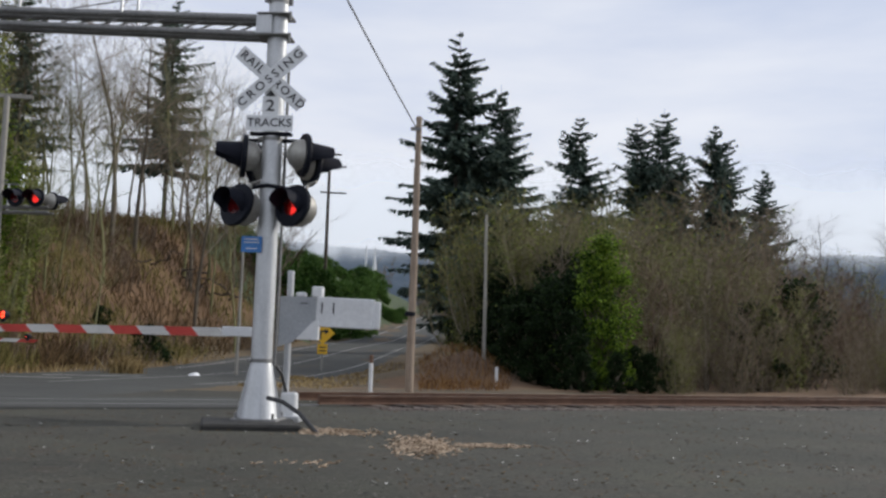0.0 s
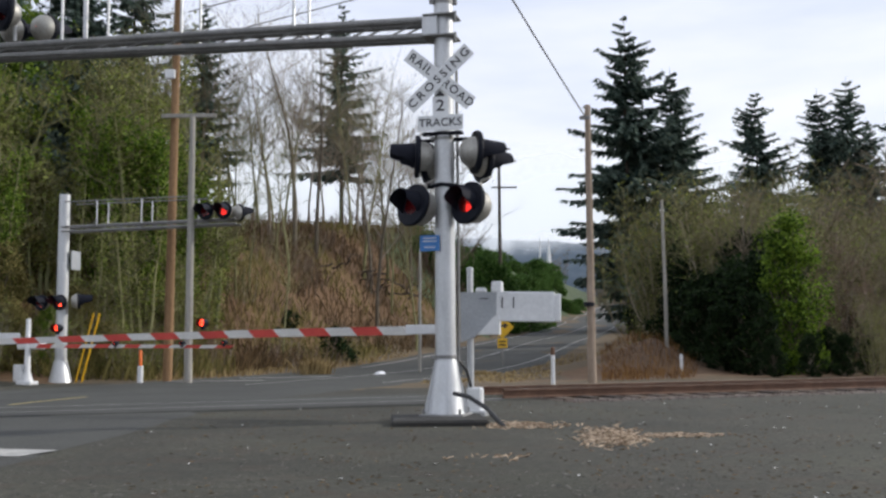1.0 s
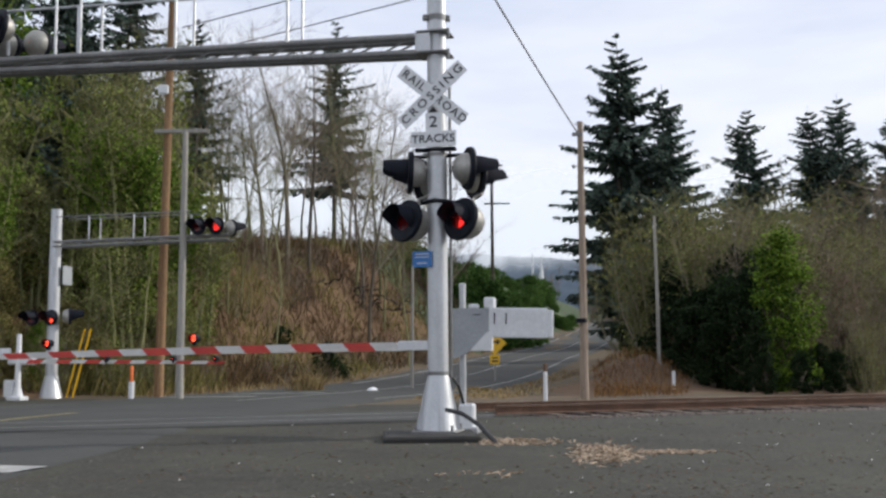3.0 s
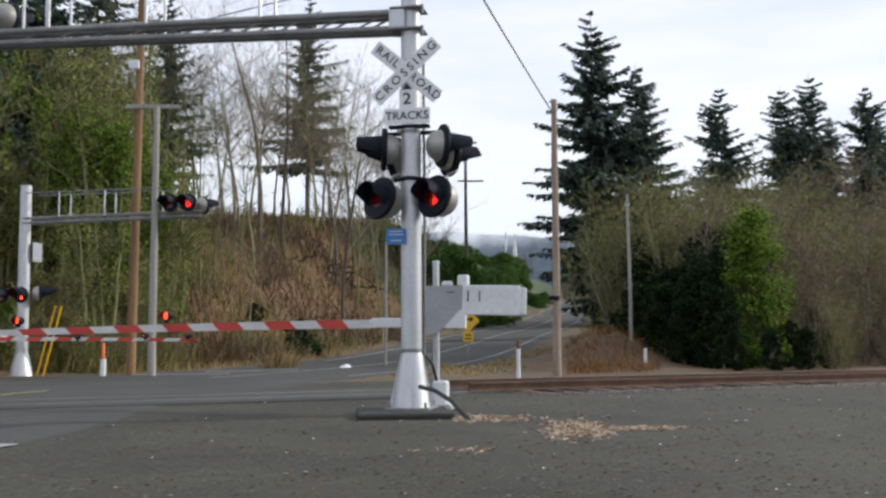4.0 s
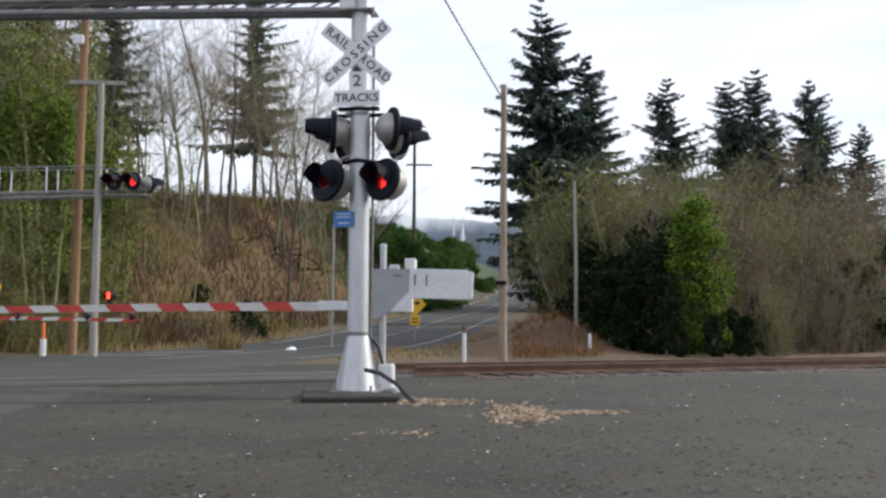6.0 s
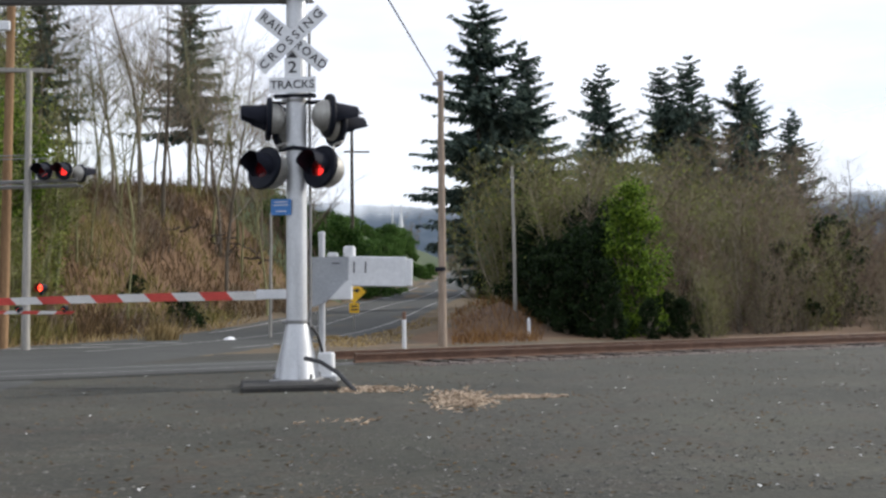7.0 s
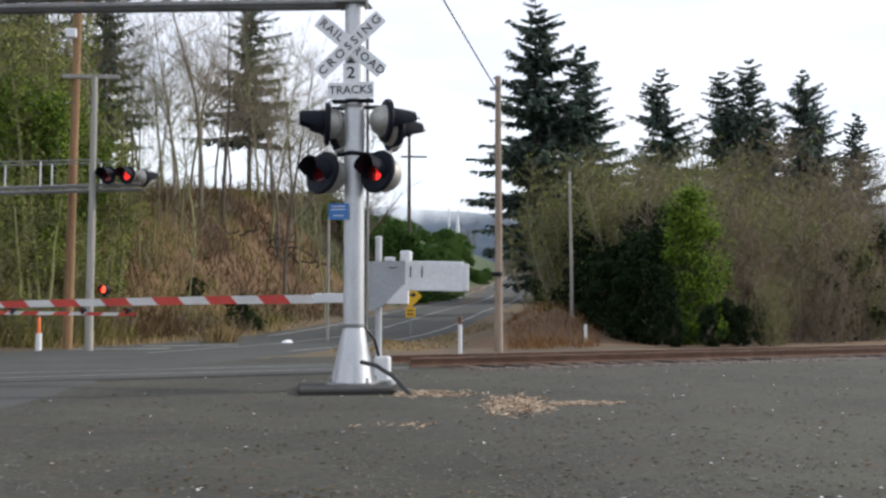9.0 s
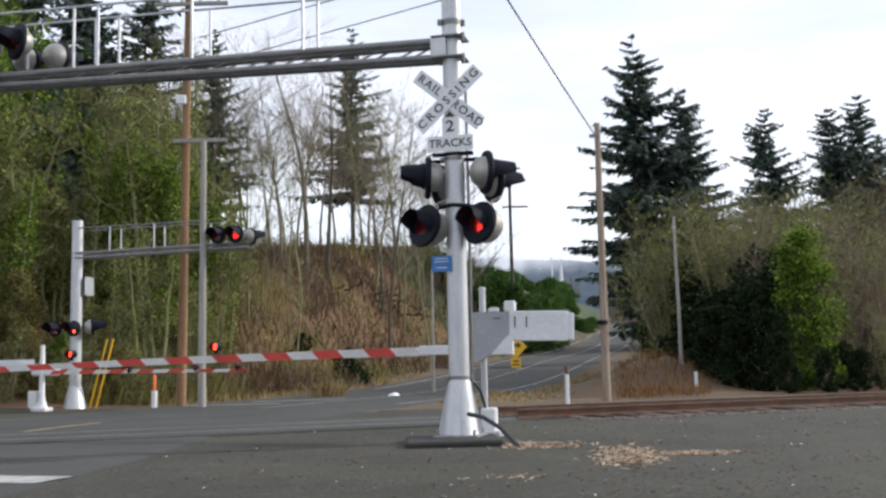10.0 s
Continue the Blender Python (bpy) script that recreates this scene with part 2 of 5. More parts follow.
# ---- mesh helpers ----
class Soup:
    """Collects vertices and faces, with a material index for each face."""

    def __init__(self):
        self.v, self.f, self.k = [], [], []

    def add(self, vs, fs, k=0):
        n = len(self.v)
        self.v.extend(vs)
        self.f.extend([tuple(i + n for i in f) for f in fs])
        self.k.extend([k] * len(fs))
        return self

    def box(self, c, s, m=None, k=0, bevel=0.0):
        hx, hy, hz = s[0] / 2, s[1] / 2, s[2] / 2
        if bevel <= 0:
            vs = [Vector((x, y, z)) for x in (-hx, hx) for y in (-hy, hy) for z in (-hz, hz)]
            fs = [(0, 1, 3, 2), (4, 6, 7, 5), (0, 4, 5, 1), (2, 3, 7, 6), (0, 2, 6, 4), (1, 5, 7, 3)]
        else:
            bm = bmesh.new()
            bmesh.ops.create_cube(bm, size=1)
            bmesh.ops.scale(bm, vec=s, verts=bm.verts)
            bmesh.ops.bevel(bm, geom=bm.edges[:], offset=min(bevel, min(s) * 0.4), segments=1, affect='EDGES')
            bm.verts.index_update()
            vs = [v.co.copy() for v in bm.verts]
            fs = [tuple(v.index for v in f.verts) for f in bm.faces]
            bm.free()
        if m is not None:
            vs = [m @ v for v in vs]
        return self.add([v + Vector(c) for v in vs], fs, k)

    def tube(self, pts, radii, n=10, k=0, caps=True):
        pts = [Vector(p) for p in pts]
        if not hasattr(radii, "__len__"):
            radii = [radii] * len(pts)
        vs, fs = [], []
        side = None
        for i, p in enumerate(pts):
            d = (pts[min(i + 1, len(pts) - 1)] - pts[max(i - 1, 0)]).normalized()
            if side is None:
                side = d.cross(Vector((0, 0, 1)))
                if side.length < 0.05:
                    side = Vector((1, 0, 0))
            side = (side - d * side.dot(d)).normalized()
            up = d.cross(side)
            for j in range(n):
                a = 2 * math.pi * j / n
                vs.append(p + (side * math.cos(a) + up * math.sin(a)) * radii[i])
        for i in range(len(pts) - 1):
            for j in range(n):
                fs.append((i * n + j, i * n + (j + 1) % n, (i + 1) * n + (j + 1) % n, (i + 1) * n + j))
        if caps:
            fs.append(tuple(range(n - 1, -1, -1)))
            fs.append(tuple((len(pts) - 1) * n + j for j in range(n)))
        return self.add(vs, fs, k)

    def mesh(self, name, mats, smooth=False):
        me = bpy.data.meshes.new(name)
        me.from_pydata([tuple(v) for v in self.v], [], self.f)
        for m in (mats if isinstance(mats, (list, tuple)) else [mats]):
            me.materials.append(m)
        if any(self.k):
            me.polygons.foreach_set("material_index", self.k)
        if smooth:
            me.polygons.foreach_set("use_smooth", [True] * len(self.f))
            me.set_sharp_from_angle(angle=radians(40))
        me.update()
        return me


def part(name, soup, mats, parent, label="", smooth=False, at=None):
    ob = new(name, soup if isinstance(soup, bpy.types.Mesh) else soup.mesh(name, mats, smooth))
    ob.parent = parent
    if at is not None:
        ob.matrix_basis = at
    return tagged(ob, label=label, kind="stuff" if name in ("branch", "crown", "foliage") else "")


def thing(name, label, category, m=None, group="", kind=""):
    ob = tagged(new(name), label, category, group, kind)
    ob.empty_display_size = 0.2
    if m is not None:
        ob.matrix_basis = m
    return ob


def solo(name, soup, mats, label, category="", group="", kind="", smooth=False, m=None):
    ob = tagged(new(name, soup.mesh(name, mats, smooth)), label, category, group, kind)
    if m is not None:
        ob.matrix_basis = m
    return ob


def lettering(name, text, size, parent, at, mat=None, width=1.0, spacing=1.0):
    cu = bpy.data.curves.new(name, 'FONT')
    cu.body, cu.size, cu.align_x, cu.align_y, cu.extrude, cu.offset = text, size, 'CENTER', 'CENTER', 0.002, size * 0.012
    cu.resolution_u = 3
    cu.space_character = spacing
    ob = bpy.data.objects.new("source", cu)
    scene.collection.objects.link(ob)
    bpy.context.view_layer.update()
    me = bpy.data.meshes.new_from_object(ob.evaluated_get(bpy.context.evaluated_depsgraph_get()))
    bpy.data.objects.remove(ob)
    for v in me.vertices:
        v.co.x *= width
    me.materials.clear()
    me.materials.append(mat or M_INK)
    ob = new(name, me)
    ob.parent = parent
    ob.matrix_basis = at
    return ob


# ---- the plan ----
ROAD = [(-8.6, -40, 0), (-8.5, -10, 0), (-8.4, 5, 0), (-8.35, 15, 0), (-8.0, 22, 0), (-5.6, 29.6, 0), (-2.6, 38.6, 0), (-0.7, 45.7, 0.05), (1.6, 55, 0.3),
        (6.9, 80, 1.25), (14.0, 110, 2.45), (30.0, 180, 7.0), (52, 300, 12.5), (73, 420, 17), (84, 480, 18)]
VERGE_O = Vector((0.8, 24.2, 0))       # foot of the bank behind the track
TRACK_O, TRACK_D = Vector((0.8, 20.75, 0)), Vector((0.929, 0.371, 0))
TRACK_N = Vector((-0.371, 0.929, 0))
ARM = Vector((-0.97, 0.243, 0))          # across the road, to the far side
FACE = Vector((-0.243, -0.97, 0))        # towards the traffic


def smooth(a, b, x):
    t = min(1, max(0, (x - a) / (b - a)))
    return t * t * (3 - 2 * t)


def road_line(step=1.0):
    """The road's centre as a smooth row of points with their right-hand normals."""
    P = [Vector(p) for p in ROAD]
    out = []
    for i in range(1, len(P) - 2):
        n = max(2, int((P[i + 1] - P[i]).length / step))
        for j in range(n):
            t = j / n
            a, b, c, d = P[i - 1], P[i], P[i + 1], P[i + 2]
            t0, t1, t2 = 0.0, (b - a).length ** 0.5, 0.0
            t2 = t1 + (c - b).length ** 0.5
            t3 = t2 + (d - c).length ** 0.5
            u = t1 + t * (t2 - t1)
            A1 = a * ((t1 - u) / (t1 - t0)) + b * ((u - t0) / (t1 - t0))
            A2 = b * ((t2 - u) / (t2 - t1)) + c * ((u - t1) / (t2 - t1))
            A3 = c * ((t3 - u) / (t3 - t2)) + d * ((u - t2) / (t3 - t2))
            B1 = A1 * ((t2 - u) / (t2 - t0)) + A2 * ((u - t0) / (t2 - t0))
            B2 = A2 * ((t3 - u) / (t3 - t1)) + A3 * ((u - t1) / (t3 - t1))
            out.append(B1 * ((t2 - u) / (t2 - t1)) + B2 * ((u - t1) / (t2 - t1)))
    res = []
    for i, p in enumerate(out):
        d = (out[min(i + 1, len(out) - 1)] - out[max(i - 1, 0)]).normalized()
        res.append((p, Vector((d.y, -d.x, 0)).normalized()))
    return res


ROADLINE = road_line()
ROAD_XY = np.array([(p.x, p.y, p.z) for p, n in ROADLINE])
ROAD_N = np.array([(n.x, n.y) for p, n in ROADLINE])


def road_place(x, y):
    """Signed distance to the right of the road's centre, and the road's height there."""
    i = int(np.argmin((ROAD_XY[:, 0] - x) ** 2 + (ROAD_XY[:, 1] - y) ** 2))
    d = (x - ROAD_XY[i, 0]) * ROAD_N[i, 0] + (y - ROAD_XY[i, 1]) * ROAD_N[i, 1]
    far = math.hypot(x - ROAD_XY[i, 0], y - ROAD_XY[i, 1])
    return math.copysign(far, d), ROAD_XY[i, 2]


def behind_track(x, y):
    return (Vector((x, y, 0)) - VERGE_O).dot(TRACK_N)


def ground_z(x, y):
    s, rz = road_place(x, y)
    b = behind_track(x, y)
    beyond = smooth(3, 9, b)
    z = rz * beyond * (1 if s < 0 else 1 - 0.6 * smooth(10, 60, s))
    if s < 0:
        crest = min(17.0, 0.7 + 0.114 * max(0.0, y)) * (0.95 + 0.05 * noise.noise((x * 0.05, y * 0.05, 0)))
        z += (crest - 0.55 * rz) * smooth(4.8, 15, -s) * smooth(11, 26, b) * (1 - 0.5 * smooth(96, 124, y))
    else:
        z += 1.35 * math.exp(-((x - 7.6) / 1.7) ** 2 - ((y - 40.5) / 4.5) ** 2)
        z += 4.0 * smooth(16, 60, s) * smooth(14, 50, b)
    rough = 0.3 * smooth(5, 12, abs(s)) * smooth(5, 12, b)
    z += rough * noise.noise((x * 0.35, y * 0.35, 1.7))
    z += 0.02 * noise.noise((x * 0.6, y * 0.6, 4.1)) * (1 - smooth(20, 26, y)) * smooth(4.6, 7, s)
    return z


def build_ground():
    xs = sorted(set([-900, -600, -400, -280, -200, -150, -120, -100, -85] + [i * 2 - 74 for i in range(95)] + [125, 140, 160, 190, 240, 320, 450, 650, 900]))
    ys = sorted(set([-300, -150, -80, -40, -20, -10, -4] + [i * 1.0 for i in range(0, 90)] + [90 + i * 5 for i in range(30)] + [260, 290, 330, 380, 440, 520, 640, 800, 1100, 1500, 2200]))
    vs, fs, ks = [], [], []
    for y in ys:
        for x in xs:
            vs.append((x, y, ground_z(x, y)))
    nx = len(xs)
    for j in range(len(ys) - 1):
        for i in range(nx - 1):
            cx, cy = (xs[i] + xs[i + 1]) / 2, (ys[j] + ys[j + 1]) / 2
            s, _ = road_place(cx, cy)
            b = behind_track(cx, cy)
            k = 0 if b < (3.5 if cx < 1.5 else 0.6) or (cx < -9.5 and cy < 32.5) else (2 if abs(s) < 7.5 or cy < 84 and noise.noise((cx * 0.15, cy * 0.15, 9)) > 0.25 else 1)
            if cy > 84 and (k == 1 or s < -5.5):
                k = 3
            fs.append((j * nx + i, j * nx + i + 1, (j + 1) * nx + i + 1, (j + 1) * nx + i))
            ks.append(k)
    so = Soup()
    so.v, so.f, so.k = vs, fs, ks
    solo("ground", so, [M_GROUND, M_BANK, M_GRASSV, M_SCRUB], "grey gravel apron running into a leafy brown winter bank", "ground", kind="structure", smooth=True)


def strip(left, right, lift, start, end, k=0, so=None, wobble=0.0):
    """A ribbon along the road between two distances from its centre; start and end are positions along y."""
    so = so or Soup()
    pts = [(p, n) for p, n in ROADLINE if start <= p.y <= end]
    vs, fs = [], []
    across = max(1, int((right - left) / 1.2))
    for p, n in pts:
        for j in range(across + 1):
            edge = wobble * (noise.noise((p.y * 0.7, j * 3.1, 0)) + 0.5 * noise.noise((p.y * 2.3, j, 5))) if j in (0, across) else 0.0
            q = p + n * (left + (right - left) * j / across + edge)
            vs.append((q.x, q.y, p.z + lift))
    w = across + 1
    if wobble:
        rows = [vs[i * w:(i + 1) * w] for i in range(len(pts))]
        vs = []
        for (p, n), row in zip(pts, rows):
            vs += [(row[0][0] - n.x * 0.4, row[0][1] - n.y * 0.4, row[0][2] - 0.05), *row, (row[-1][0] + n.x * 0.4, row[-1][1] + n.y * 0.4, row[-1][2] - 0.05)]
        w += 2
        across += 2
    for i in range(len(pts) - 1):
        for j in range(across):
            fs.append((i * w + j, i * w + j + 1, (i + 1) * w + j + 1, (i + 1) * w + j))
    return so.add(vs, fs, k)


def build_road():
    solo("road", strip(-4.3, 4.1, 0.014, -12, 470, wobble=0.35), M_ASPHALT, "worn grey asphalt road crossing the track and climbing away", "road", kind="structure", smooth=True)
    lines = [("centre_line", -0.14, -0.02, -11, 23.5, M_LINEY, "faded yellow centre line painted on asphalt"),
             ("centre_line", -0.05, 0.04, 29, 440, M_LINE, "pale centre line of the road beyond the track"),
             ("edge_line", 3.3, 3.39, 31.5, 440, M_LINE, "white edge line of the road beyond the track"),
             ("edge_line", -3.5, -3.37, 46, 440, M_LINE, "faint white far edge line of the road")]
    for name, a, b, y0, y1, m, label in lines:
        solo(name, strip(a, b, 0.02, y0, y1), m, label, "road marking", kind="structure")
    so = Soup()
    a, b = Vector((-4.22, 11.0, 0.02)), Vector((-7.9, 12.0, 0.02))
    w = Vector((-0.17, -0.62, 0)) * 0.5
    so.add([a - w, a + w, b + w, b - w], [(0, 3, 2, 1)])
    solo("stop_line", so, M_LINE, "broad white stop line painted on asphalt", "road marking", kind="structure")
    for (x0, y0), (x1, y1), w in (((-8.6, 32.6), (-5.6, 32.9), 0.35), ((-6.9, 35.2), (-3.9, 36.6), 0.4)):
        a, b = Vector((x0, y0, 0.021)), Vector((x1, y1, 0.021))
        n = Vector((0, w, 0))
        solo("stop_line", Soup().add([a, b, b + n, a + n], [(0, 1, 2, 3)]), M_LINE, "white stop bar painted across the far lane", "road marking", kind="structure")


def rail_mesh(length):
    so = Soup()
    prof = [(-0.075, 0), (0.075, 0), (0.075, 0.015), (0.01, 0.035), (0.01, 0.122), (0.037, 0.132), (0.037, 0.172), (-0.037, 0.172), (-0.037, 0.132), (-0.01, 0.122), (-0.01, 0.035), (-0.075, 0.015)]
    n = len(prof)
    vs = [(x, y, z) for x in (0, length) for y, z in prof]
    fs = [(i, (i + 1) % n, n + (i + 1) % n, n + i) for i in range(n)] + [tuple(range(n))[::-1], tuple(range(n, 2 * n))]
    return so.add(vs, fs)


def build_track():
    m = Matrix.Translation(TRACK_O) @ Matrix.Rotation(math.atan2(TRACK_D.y, TRACK_D.x), 4, 'Z')
    track = thing("railway_track", "rusty steel rails on dark wooden ties in ballast", "railway track", m)
    for off in (0.0, 1.5):
        part("rail", rail_mesh(180), M_RAIL, track, at=pose(0.4, off, 0.042))
        part("rail_top", Soup().box((90, 0, 0), (180, 0.05, 0.006)), M_RAILTOP, track, "worn pale running surface", at=pose(0.4, off, 0.217))
        part("rail", rail_mesh(80), M_DULL, track, "worn rail sunk flush into the crossing", at=pose(-79.6, off, -0.13))
    tie = Soup().box((0, 0, 0), (0.23, 2.6, 0.17), bevel=0.02).mesh("tie", M_TIE)
    rng = random.Random(4)
    for i in range(170):
        x = 1.6 + i * 0.55
        part("tie", tie, None, track, at=pose(x + rng.uniform(-0.04, 0.04), 0.72 + rng.uniform(-0.06, 0.06), -0.040 + rng.uniform(-0.01, 0.01), 0, 0, rng.uniform(-1.5, 1.5)))
    # ballast shoulder: a low ridge with loose stones
    so = Soup()
    prof = [(-1.6, -0.03), (-1.25, 0.004), (-0.7, 0.008), (2.2, 0.012), (3.2, 0.01), (4.2, -0.03)]
    xs = [1.2 + 2.0 * i for i in range(90)]
    vs = [(x, y, z + 0.01 * noise.noise((x, y * 2, 0))) for x in xs for y, z in prof]
    n = len(prof)
    fs = [(i * n + j, (i + 1) * n + j, (i + 1) * n + j + 1, i * n + j + 1) for i in range(len(xs) - 1) for j in range(n - 1)]
    so.add(vs, fs)
    part("ballast_bed", so, M_BALLAST, track, smooth=True)
    st = Soup()
    for i in range(9000):
        x, y = 1.2 + 60 * rng.random() ** 1.4, rng.uniform(-1.5, 3.0)
        if -0.95 < y < 0.25 and rng.random() < 0.75:
            continue
        stone(st, rng, (x, y, 0.005), rng.uniform(0.02, 0.05))
    ob = part("ballast_stone", st, M_BALLAST, track)
    tagged(ob, kind="stuff")
    # asphalt panel through the crossing
    so = Soup()
    so.box((-9.5, 0.75, -0.01), (18, 3.4, 0.10), bevel=0.03)
    part("crossing_panel", so, M_ASPHALT, track, "dark worn crossing panel between the rails")


def stone(so, rng, c, r):
    a = rng.random() * 6.28
    vs = []
    for k in range(4):
        t = a + k * 1.571 + rng.uniform(-0.4, 0.4)
        q = r * rng.uniform(0.7, 1.2)
        vs.append((c[0] + q * math.cos(t), c[1] + q * math.sin(t), c[2] + rng.uniform(-0.2, 0.2) * r))
    vs.append((c[0] + rng.uniform(-0.3, 0.3) * r, c[1] + rng.uniform(-0.3, 0.3) * r, c[2] + r * rng.uniform(0.3, 0.6)))
    so.add(vs, [(0, 1, 4), (1, 2, 4), (2, 3, 4), (3, 0, 4)])


def build_litter():
    so = Soup()
    rng = random.Random(5)
    vs = []
    for i in range(5):
        for j in range(4):
            vs.append((-2.6 + 0.11 * i + rng.uniform(-0.03, 0.03), 38.9 + 0.13 * j + rng.uniform(-0.03, 0.03), 0.02 + (0.15 * rng.random() if 0 < i < 4 and 0 < j < 3 else 0.0)))
    so.add(vs, [(i * 4 + j, (i + 1) * 4 + j, (i + 1) * 4 + j + 1, i * 4 + j + 1) for i in range(4) for j in range(3)])
    solo("plastic_bag", so, M_CHALK, "crumpled white plastic bag lying on the road", "litter")


def build_loose_stones():
    rng = random.Random(11)
    so = Soup()
    for i in range(17000):
        y = 6.0 + 17 * rng.random() ** 1.3
        x = rng.uniform(-0.55, 0.75) * y
        s, _ = road_place(x, y)
        if s < 3.4 or (s < 4.6 and rng.random() < 0.35) or behind_track(x, y) > -5.4:
            continue
        r = rng.uniform(0.007, 0.017) if rng.random() < 0.975 else rng.uniform(0.018, 0.036)
        stone(so, rng, (x, y, ground_z(x, y)), r)
    lit, pale = Soup(), Soup()
    for i in range(3400):
        y = 6.0 + 17 * rng.random() ** 1.2
        x = rng.uniform(-0.3, 0.75) * y
        s, _ = road_place(x, y)
        if s < 4.4 or noise.noise((x * 0.8, y * 0.8, 6.0)) < -0.1:
            continue
        p = Vector((x, y, ground_z(x, y) + 0.012))
        a = rng.random() * 6.28
        l, w = rng.uniform(0.015, 0.04), rng.uniform(0.008, 0.018)
        c, q = math.cos(a), math.sin(a)
        (pale if i % 17 == 0 else lit).add([p + Vector((-c * l, -q * l, 0)), p + Vector((q * w, -c * w, 0.008)), p + Vector((c * l, q * l, 0.004)), p + Vector((-q * w, c * w, 0.01))], [(0, 1, 2, 3)])
    solo("fallen_leaves", lit, M_BRACKEN, "small dead brown leaves scattered on the gravel", "leaves", kind="stuff")
    solo("pale_scraps", pale, M_STRIPE, "small pale scraps of litter on the gravel", "litter", kind="stuff")
    solo("gravel", so, M_STONE, "loose grey gravel scattered over the apron", "gravel", kind="stuff")
    so = Soup()
    for i in range(1700):
        u, v = rng.gauss(0, 1), rng.gauss(0, 1)
        pile = rng.random()
        if pile < 0.62:
            x, y, h = 2.0 + 0.17 * u + 0.05 * v, 12.6 + 0.5 * v, 0.07 * math.exp(-(u * u + v * v) / 1.5)
        elif pile < 0.82:
            x, y, h = 1.0 + 0.26 * u, 14.4 + 0.3 * v, 0.03 * math.exp(-(u * u + v * v))
        elif pile < 0.985:
            x, y, h = 2.85 + 0.2 * u, 12.75 + 0.12 * v, 0.01
        else:
            x, y, h = 0.55 + 0.22 * u, 10.5 + 0.15 * v, 0.005
        a = rng.random() * 6.28
        l, w = rng.uniform(0.02, 0.07), rng.uniform(0.006, 0.016)
        z = ground_z(x, y) + 0.008 + h * rng.random()
        c, s = math.cos(a), math.sin(a)
        t = rng.uniform(-0.02, 0.02)
        vs = [(x - c * l - s * w, y - s * l + c * w, z - t), (x + c * l - s * w, y + s * l + c * w, z + t), (x + c * l + s * w, y + s * l - c * w, z + t), (x - c * l + s * w, y - s * l - c * w, z - t),
              (x, y, z + 0.014)]
        so.add(vs, [(0, 4, 1), (1, 4, 2), (2, 4, 3), (3, 4, 0)])
    solo("wood_chips", so, M_CHIPS, "small heap of pale wood chips spilled on gravel", "wood chips", kind="stuff")


# ---- crossing signals ----
def lamp_parts(parent, name, m, shutter_list, beat, hot=False, background=0.315, pale=True, deep=False):
    """One flashing unit that looks along -y of its own space: round background, hood, lens, housing, and a shutter that opens over the bulb."""
    unit = new(name)
    unit.parent = parent
    unit.matrix_basis = m
    so = Soup()
    n = 28
    vs, fs = [], []
    rings = [(0.15, -0.02), (background, -0.02), (background + 0.012, 0.01), (background, 0.055), (0.15, 0.055)]
    for r, y in rings:
        vs += [(r * math.cos(6.28318 * j / n), y, r * math.sin(6.28318 * j / n)) for j in range(n)]
    for i in range(len(rings)):
        i2 = (i + 1) % len(rings)
        fs += [(i * n + j, i * n + (j + 1) % n, i2 * n + (j + 1) % n, i2 * n + j) for j in range(n)]
    part("background_disc", so.add(vs, fs), M_BLACK, unit)
    # hood: three quarters of a cone, longer at the top
    so = Soup()
    n = 18
    vs, fs = [], []
    for th in (0.0, 0.006):
        for j in range(n + 1):
            a = radians(-35 + 250 * j / n)
            top = min(1.0, max(0.0, math.sin(a) + 0.52) * 1.5)
            r0, r1 = 0.212 - th, 0.205 - th
            vs.append((r0 * math.cos(a), -0.02, r0 * math.sin(a)))
            vs.append((r1 * math.cos(a), -0.05 - (0.25 if deep else 0.35) * top, r1 * math.sin(a) - 0.03 * top))
    w = 2 * (n + 1)
    for j in range(n):
        a, b, c, d = 2 * j, 2 * j + 1, 2 * j + 3, 2 * j + 2
        fs += [(a, b, c, d), (w + a, w + d, w + c, w + b), (b, w + b, w + c, c)]
    part("hood", so.add(vs, fs), M_HOODIN, unit, smooth=True)
    if deep:
        so = Soup().tube([(0, 0.05, 0), (0, 0.09, 0), (0, 0.24, 0), (0, 0.32, 0), (0, 0.36, 0), (0, 0.37, 0)], [0.275, 0.272, 0.25, 0.19, 0.10, 0.005], 24, caps=False)
        so.tube([(0.1, 0.12, 0.26), (0.1, 0.12, 0.36), (0.3, 0.1, 0.38)], 0.022, 8)
    else:
        so = Soup().tube([(0, 0.02, 0), (0, 0.13, 0), (0, 0.21, 0), (0, 0.255, 0), (0, 0.26, 0)], [0.235, 0.225, 0.17, 0.09, 0.005], 20, caps=False)
    part("housing", so, M_HOUSING if pale else M_BLACK, unit, smooth=True)
    so = Soup().tube([(0, 0.135, 0), (0, 0.14, 0)], [0.165, 0.165], 24)
    part("bulb", so, M_GLOWHOT if hot else M_GLOW, unit, "glowing red reflector")
    # the lens plate turns edge-on to let the bulb show
    so = Soup().tube([(0, -0.006, 0), (0, 0.0, 0), (0, 0.006, 0)], [0.140, 0.146, 0.140], 24)
    shut = part("lens", so, M_LENS, unit, "dark red lens plate", at=pose(0, -0.015, 0))
    shutter_list.append((shut, beat))
    return unit


SHUTTERS = []


